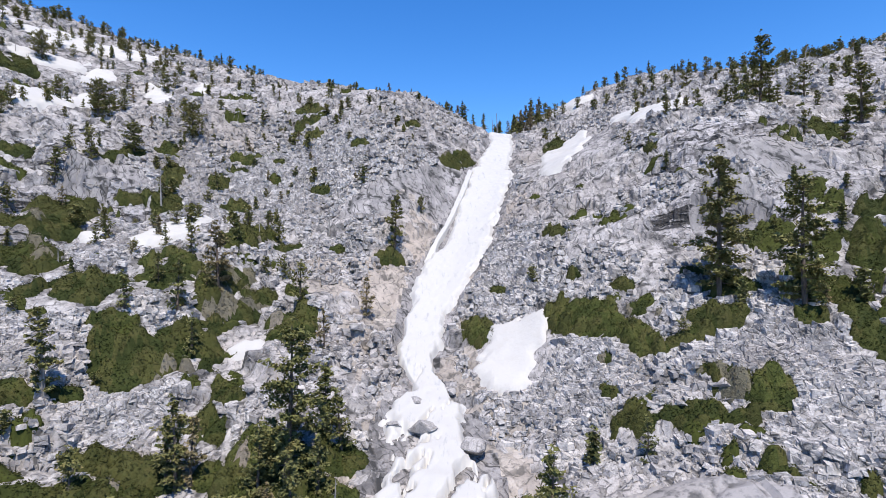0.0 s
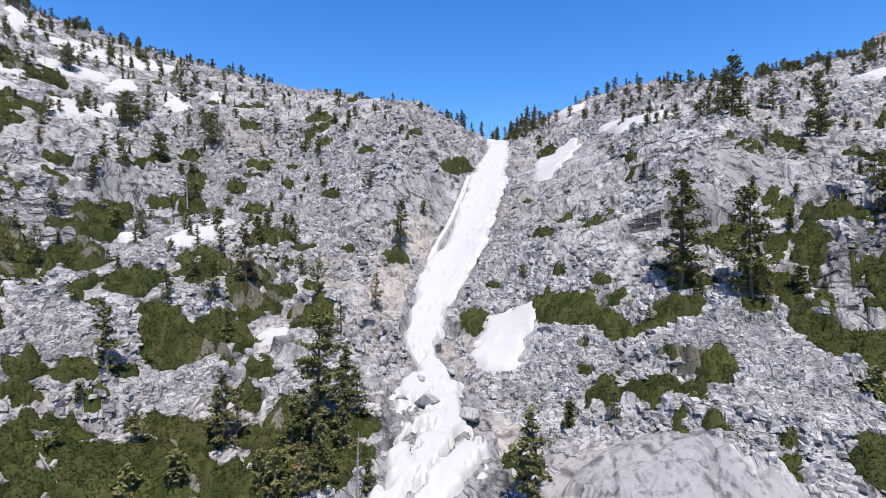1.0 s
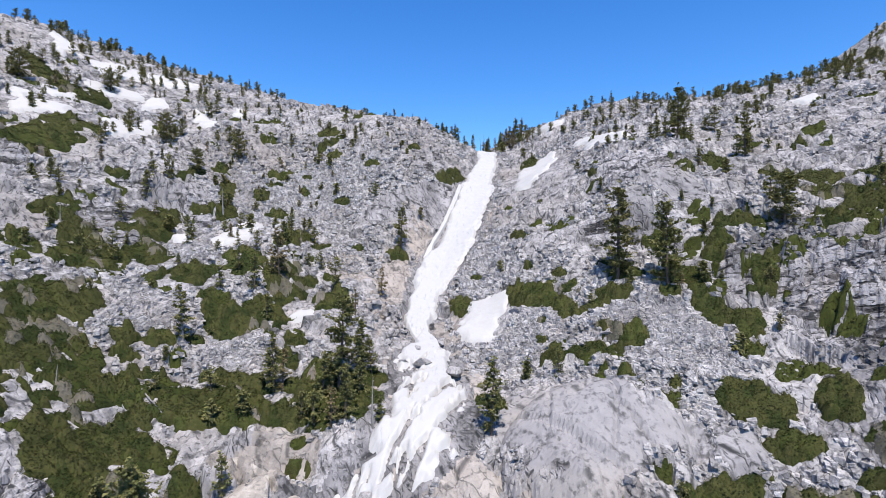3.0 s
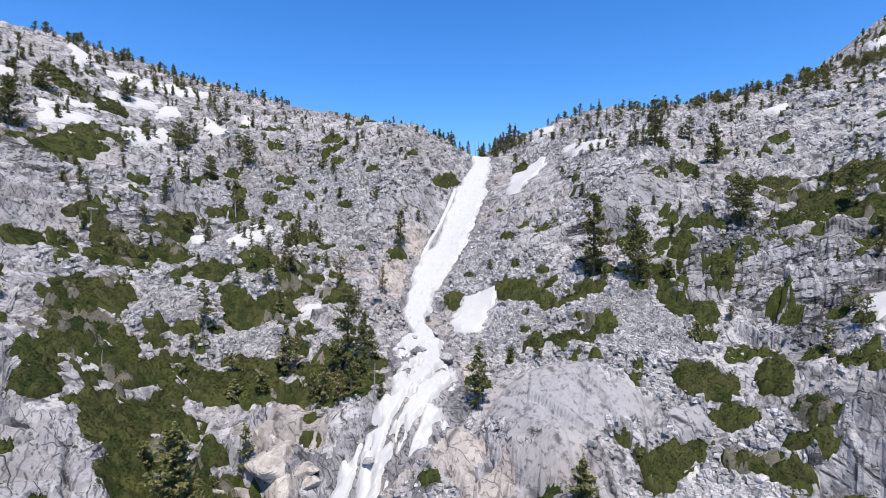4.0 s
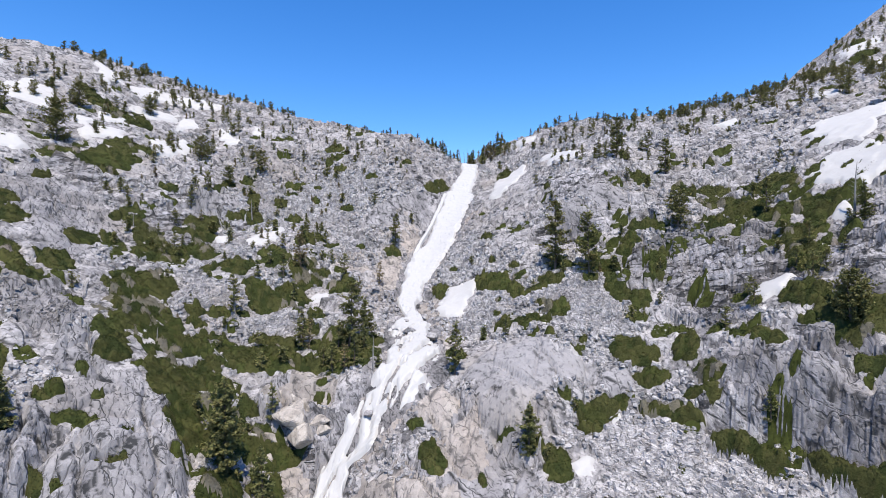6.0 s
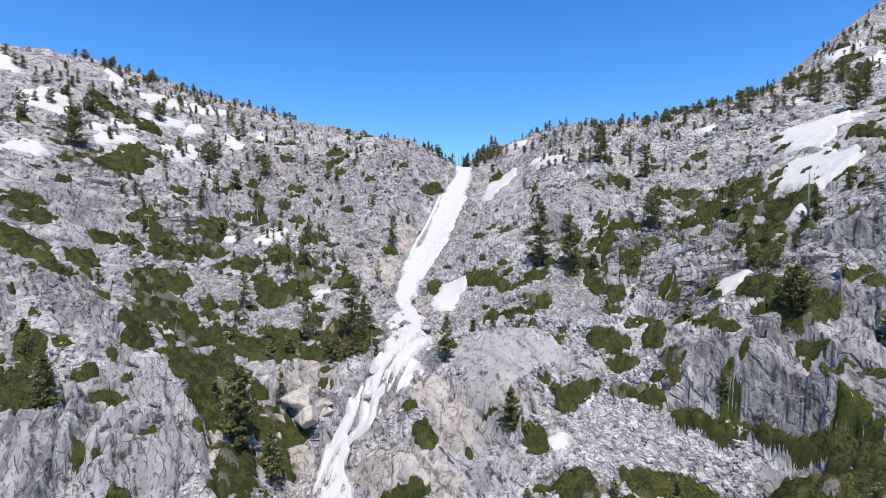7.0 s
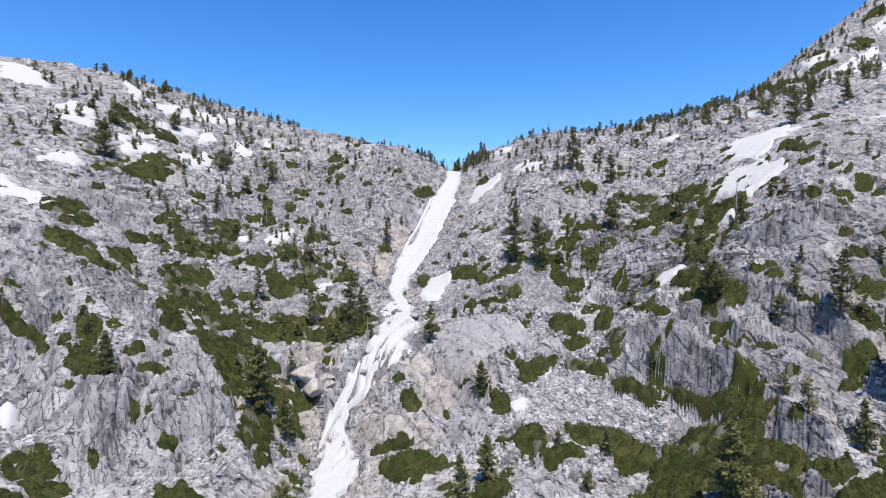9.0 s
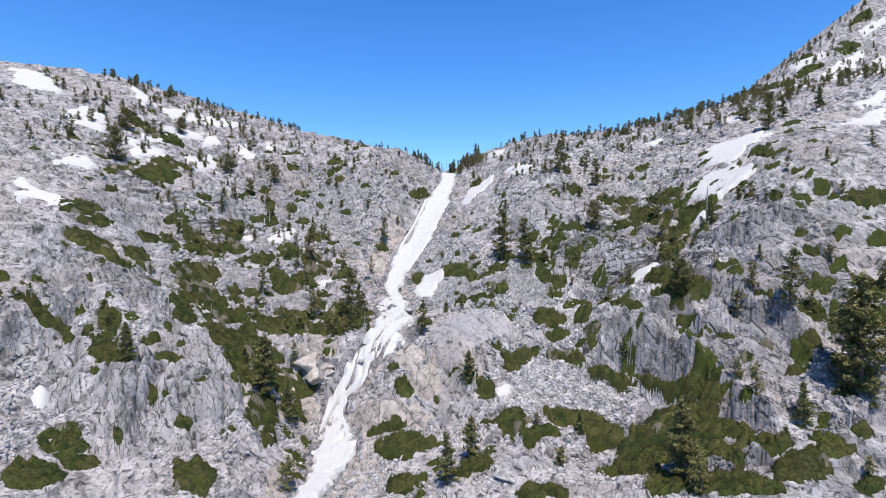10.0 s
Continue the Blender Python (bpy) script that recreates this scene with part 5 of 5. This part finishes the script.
# Far woods along the skyline and on the high mountain, past counting.
seeds = [(kind, *conifer_form(kind, rng, 5.0)) for kind in ("bushy", "bushy", "fir", "bushy", "broad")]
stems, crowns = [], []
for x0, x1, y0, y1, count, low, high in [(-150, -60, 150, 200, 90, 1.8, 4.4), (-60, 0, 135, 175, 60, 0.9, 2.0), (45, 115, 130, 175, 60, 2.0, 4.5), (110, 200, 95, 240, 220, 2.5, 6.0), (200, 350, 205, 330, 330, 2.4, 5.6), (-160, -110, 60, 140, 26, 2.0, 5.0)]:
    for _ in range(count):
        x, y = rng.uniform(x0, x1), rng.uniform(y0, y1)
        kind, trunk, crown = seeds[rng.integers(0, len(seeds))]
        t, s = rng.uniform(0, 6.28), rng.uniform(low, high) / 5.0
        turn = np.array([[math.cos(t), math.sin(t), 0], [-math.sin(t), math.cos(t), 0], [0, 0, 1]]) * s
        for out, (v, f) in ((stems, trunk), (crowns, crown)):
            out.append((v @ turn + [x, y, float(ground_z(x, y)) - 0.1], f))
woods = tagged(new("far_woods"), "scattered small dark conifers along the far skyline", "trees", kind="stuff")
for name, lot, mat in (("trunk", stems, BARK), ("crown", crowns, NEEDLE)):
    build(name, *joined(lot), [mat], woods)["kind"] = "stuff"

# Tufts of brush in the cracks, and dark brush on the high mountain.
inners, leaves = [], []
for x0, x1, y0, y1, count, low, high in [(-120, -20, 60, 160, 70, 0.5, 1.5), (-80, -15, 0, 60, 90, 0.5, 1.4), (15, 60, 30, 100, 45, 0.5, 1.5), (40, 110, -20, 60, 170, 0.5, 1.7), (60, 130, 60, 130, 34, 0.6, 1.8), (0, 40, -10, 40, 20, 0.5, 1.3), (225, 350, 225, 325, 14, 2.5, 5.0)]:
    for _ in range(count):
        x, y = rng.uniform(x0, x1), rng.uniform(y0, y1)
        if bed(np.array([x]), np.array([y]))[0] < 0.02 and calmness(np.array([x]), np.array([y]))[0] < 0.4:
            r = rng.uniform(low, high)
            a, b, _, _ = shrub_form(rng, x, y, r * rng.uniform(1.0, 1.9), r, 0.0, 0.6 if high < 3 else 1.5)
            leaves.append(b)
            if len(a[1]):
                inners.append(a)
tufts = tagged(new("brush_tufts"), "small green tufts of brush in the rock cracks", "brush", kind="stuff")
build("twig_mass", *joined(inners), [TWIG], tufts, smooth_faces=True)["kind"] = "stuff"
build("foliage", *joined(leaves), [OLIVE_LEAF], tufts)["kind"] = "stuff"


# ---- loose rock ----
def stone_shapes(rng, n):
    """Corners of n split blocks, each about 1 across."""
    box = np.array([(-1, -1, -1), (1, -1, -1), (1, 1, -1), (-1, 1, -1), (-1, -1, 1), (1, -1, 1), (1, 1, 1), (-1, 1, 1)], float) / 2
    v = box[None] + rng.uniform(-0.15, 0.15, (n, 8, 3))
    v[:, 4:, :2] *= rng.uniform(0.7, 1.0, (n, 1, 1))
    v *= rng.uniform(0.72, 1.25, (n, 1, 3)) * [1.12, 1.0, 0.66]
    t = rng.uniform(0, 2 * math.pi, n)
    a, b = rng.uniform(-0.35, 0.35, n), rng.uniform(-0.5, 0.2, n)
    z = v[..., 2] + a[:, None] * v[..., 0] + b[:, None] * v[..., 1]
    x = np.cos(t)[:, None] * v[..., 0] - np.sin(t)[:, None] * v[..., 1]
    y = np.sin(t)[:, None] * v[..., 0] + np.cos(t)[:, None] * v[..., 1]
    return np.stack([x, y, z], -1)


SIDES = np.array([(0, 3, 2, 1), (4, 5, 6, 7), (0, 1, 5, 4), (1, 2, 6, 5), (2, 3, 7, 6), (3, 0, 4, 7)])

def blocks_over(rng, x, y, low, high):
    n = len(x)
    size = low + (high - low) * rng.random(n) ** 2.2
    v = stone_shapes(rng, n) * size[:, None, None]
    v[..., 0] += x[:, None]
    v[..., 1] += y[:, None]
    v[..., 2] += (ground_z(x, y) + 0.22 * size)[:, None]
    return v.reshape(-1, 3), (SIDES[None] + 8 * np.arange(n)[:, None, None]).reshape(-1, 4)


rng = np.random.default_rng(31)
pale, dark = [], []
for x0, x1, y0, y1, count, low, high in [(-75, 95, -25, 45, 34000, 0.18, 0.8), (-90, 90, 45, 95, 44000, 0.2, 0.95), (-120, 120, 95, 170, 44000, 0.28, 1.3), (-160, 170, 60, 200, 12000, 0.4, 1.6)]:
    x, y = rng.uniform(x0, x1, count), rng.uniform(y0, y1, count)
    ok = (bed(x, y) < 0.05) & (calmness(x, y) < 0.3) & (cliffiness(x, y) < 0.5) & (ground_z(x, y, SOFT) < 0.2) & (lumps(x, y, 7.0, 91) + 0.5 * lumps(x, y, 2.5, 92) > 0.82)
    for out, these in ((pale, ok & (dark_zone(x, y) < 0.62)), (dark, ok & (dark_zone(x, y) >= 0.62))):
        out.append(blocks_over(rng, x[these], y[these], low, high))
tagged(build("rubble", *joined(pale), [STONE]), "loose angular pale granite blocks strewn over the slopes", "rocks", kind="stuff")
tagged(build("rubble", *joined(dark), [DARK_STONE]), "loose dark granite blocks below the stained cliffs", "rocks", kind="stuff")


def boulder_mesh(rng, name, cuts=16, fine=7):
    """A rounded, faceted block about 1 across."""
    t = np.linspace(-1, 1, fine)
    u, w = np.meshgrid(t, t)
    sides, faces = [], []
    for axis in range(3):
        for sign in (-1, 1):
            p = np.stack([u, w, np.full_like(u, sign)], -1).reshape(-1, 3)
            sides.append(np.roll(p, axis, 1))
            q = grid_faces(fine, fine) + len(faces) * fine * fine
            faces.append(q if sign > 0 else q[:, ::-1])
    d = np.concatenate(sides)
    d /= np.linalg.norm(d, axis=1)[:, None]
    n = rng.normal(size=(cuts, 3))
    n /= np.linalg.norm(n, axis=1)[:, None]
    reach = rng.uniform(0.26, 0.52, cuts)
    r = np.min(reach[None] / np.maximum(d @ n.T, 0.12), axis=1)
    v = d * np.minimum(r, 0.62)[:, None] * [1.1, 0.95, 0.8]
    _, first, back = np.unique(np.round(d, 4), axis=0, return_index=True, return_inverse=True)
    me = build(name, v[first], back.ravel()[np.concatenate(faces)], [STONE])
    mesh = me.data
    bpy.data.objects.remove(me)
    return mesh


forms = [boulder_mesh(rng, "stone", 12, 4) for _ in range(8)]
for tx, ty, rx, ry, count, largest in TALUS:
    x, y = tx + rx * rng.normal(0, 0.5, count), ty + ry * rng.normal(0, 0.5, count)
    ok = (bed(x, y) < 0.05) & (ground_z(x, y, SOFT) < 0.25) & (calmness(x, y) < 0.35) & (cliffiness(x, y) < 0.45)
    v, f = blocks_over(rng, x[ok], y[ok], 0.26, largest)
    field = tagged(new("talus_field"), "steep apron of pale broken granite talus", "rocks", "talus aprons")
    field.location = tx, ty, float(ground_z(tx, ty))
    apron = build("rubble", v - np.array(field.location, dtype=float), f, [STONE], field)
    apron["kind"] = "stuff"
    for _ in range(70):
        px, py = tx + rx * rng.normal(0, 0.5), ty + ry * rng.normal(0, 0.5)
        if ground_z(px, py, SOFT) > 0.4 or bed(np.array([px]), np.array([py]))[0] > 0.05 or calmness(np.array([px]), np.array([py]))[0] > 0.4 or cliffiness(np.array([px]), np.array([py]))[0] > 0.5:
            continue
        size = rng.uniform(0.7, 1.2) * largest
        piece = new("stone", forms[rng.integers(0, 8)])
        piece.parent = field
        piece.matrix_basis = Matrix.Translation(Vector((px, py, float(ground_z(px, py)) + 0.1 * size)) - field.location) @ Euler(rng.uniform(-0.5, 0.5, 3) + [0, 0, rng.uniform(0, 6)]).to_matrix().to_4x4() @ Matrix.Diagonal((*(size * rng.uniform(0.7, 1.3, 3)), 1))

# Large boulders: x, y, size, flatness.
smooth_forms = [boulder_mesh(rng, "boulder", 18, 12) for _ in range(6)]
for x, y, size, flat in [
    (-26.1, 34.1, 4.3, 1.1), (-22.9, 35.1, 4.8, 1), (-19.5, 35.1, 4.8, 1), (-21.2, 32.1, 7.1, 0.9), (-23.9, 29.8, 4.9, 0.9), (-19.3, 30.4, 6.2, 0.8),
    (-24.2, 26.8, 5, 0.8), (-15.6, 32.4, 4.1, 0.8), (-26.9, 28.7, 3.5, 0.8), (40.2, 15.5, 4.4, 0.7), (42.4, 12, 5.2, 0.7), (45.3, 8.3, 3.9, 0.6),
    (58.7, -15.8, 5.4, 0.6), (63.5, -13.2, 5.6, 0.6), (54.7, 3, 5.4, 0.6), (37.2, 13.1, 3.6, 0.7), (-16.6, 33.5, 5.5, 0.6), (62, -23.8, 4.2, 0.6),
    (69.3, -22.9, 5, 0.5), (71.1, -17.9, 3.8, 0.6), (33.9, 15.5, 3.2, 0.7), (-25.2, 53.3, 2.8, 0.6), (-7.1, 46.1, 2.5, 0.6), (-12.2, 50.3, 2.2, 0.6),
    (5.3, 51.6, 2.6, 0.6), (3, 50, 2.8, 0.7), (22.5, 48.7, 3.1, 0.4), (25.8, 48.6, 2.6, 0.4), (-34.2, 47.8, 2.5, 0.6), (-35.7, 46.2, 2.9, 0.5),
    (14.4, 62, 4.1, 0.4), (-16.6, 68.1, 3.2, 0.5), (12.4, 82, 4.5, 0.5), (33.2, 26.5, 3.4, 0.6), (-32.8, 23.6, 3.9, 0.6), (-8.6, 20.3, 6.2, 0.5),
    (-3.1, -0.6, 7.2, 0.6), (23.7, -5.9, 5.8, 0.5), (-2.9, 57.5, 2.4, 0.5), (-2, 52.9, 3.3, 0.5), (-0.7, 50.1, 2.3, 0.5), (0.7, 59.9, 1.7, 0.5),
    (-4.8, 53.7, 1.8, 0.6), (-7.7, 31.8, 1.9, 0.8),
]:
    rock = new("boulder", smooth_forms[rng.integers(0, 6)])
    turn = Euler((rng.uniform(-0.3, 0.3), rng.uniform(-0.3, 0.3), rng.uniform(0, 6))).to_matrix().to_4x4()
    lift = 0.25 * size * flat + 0.3 if bed(np.array([x]), np.array([y]))[0] > 0.5 else -0.34 * size * flat
    rock.matrix_basis = Matrix.Translation((x, y, float(ground_z(x, y)) + lift)) @ turn @ Matrix.Diagonal((size, size * 0.9, size * flat, 1))
    warm = abs(x + 20) < 9 and 24 < y < 42
    if warm:
        rock.data = rock.data.copy()
        rock.data.materials[0] = WARM_STONE
    tagged(rock, "large tan granite boulder beside the cascade" if warm else "large pale granite boulder resting on the slope", "boulder", "boulders on the slopes")


# ---- fallen trunks ----
def fallen_log(rng, x, y, long, turn):
    k = np.linspace(-0.5, 0.5, 7)
    px, py = x + np.cos(turn) * long * k, y + np.sin(turn) * long * k
    z = ground_z(px, py)
    z = np.polyval(np.polyfit(k, z, 1), k) + 0.35 + 0.05 * np.sin(k * 9)
    thick = 0.011 * long + 0.05
    v, f = tube(np.stack([px, py, z], -1), thick * (1.0 - 0.5 * (k + 0.5)), 7)
    log = build("fallen_log", v, f, [GREY_WOOD])
    tagged(log, "bleached bare tree trunk lying across the slope", "log", "fallen trunks")


for x, y, long, turn in [
    (-39.8, 52.7, 3.4, 0.1), (26.1, 47, 3.1, -0.6), (25.9, 43, 2.5, -1), (-31.9, 52, 2.5, 1.4), (-36.6, 39.4, 6.1, -0.6), (38.8, 33.2, 3.1, -0.4),
    (-59, 35, 8.7, -1.2), (-73.4, 13.8, 7.2, -1.3), (83.2, -2.8, 3, -1), (37.6, 32.8, 4.2, -0.8), (16.9, 59.1, 2.6, 0.3), (-59.7, 90.5, 4, 0.2),
    (-52.1, -16, 6.3, 0.6),
]:
    fallen_log(rng, x, y, long, turn)
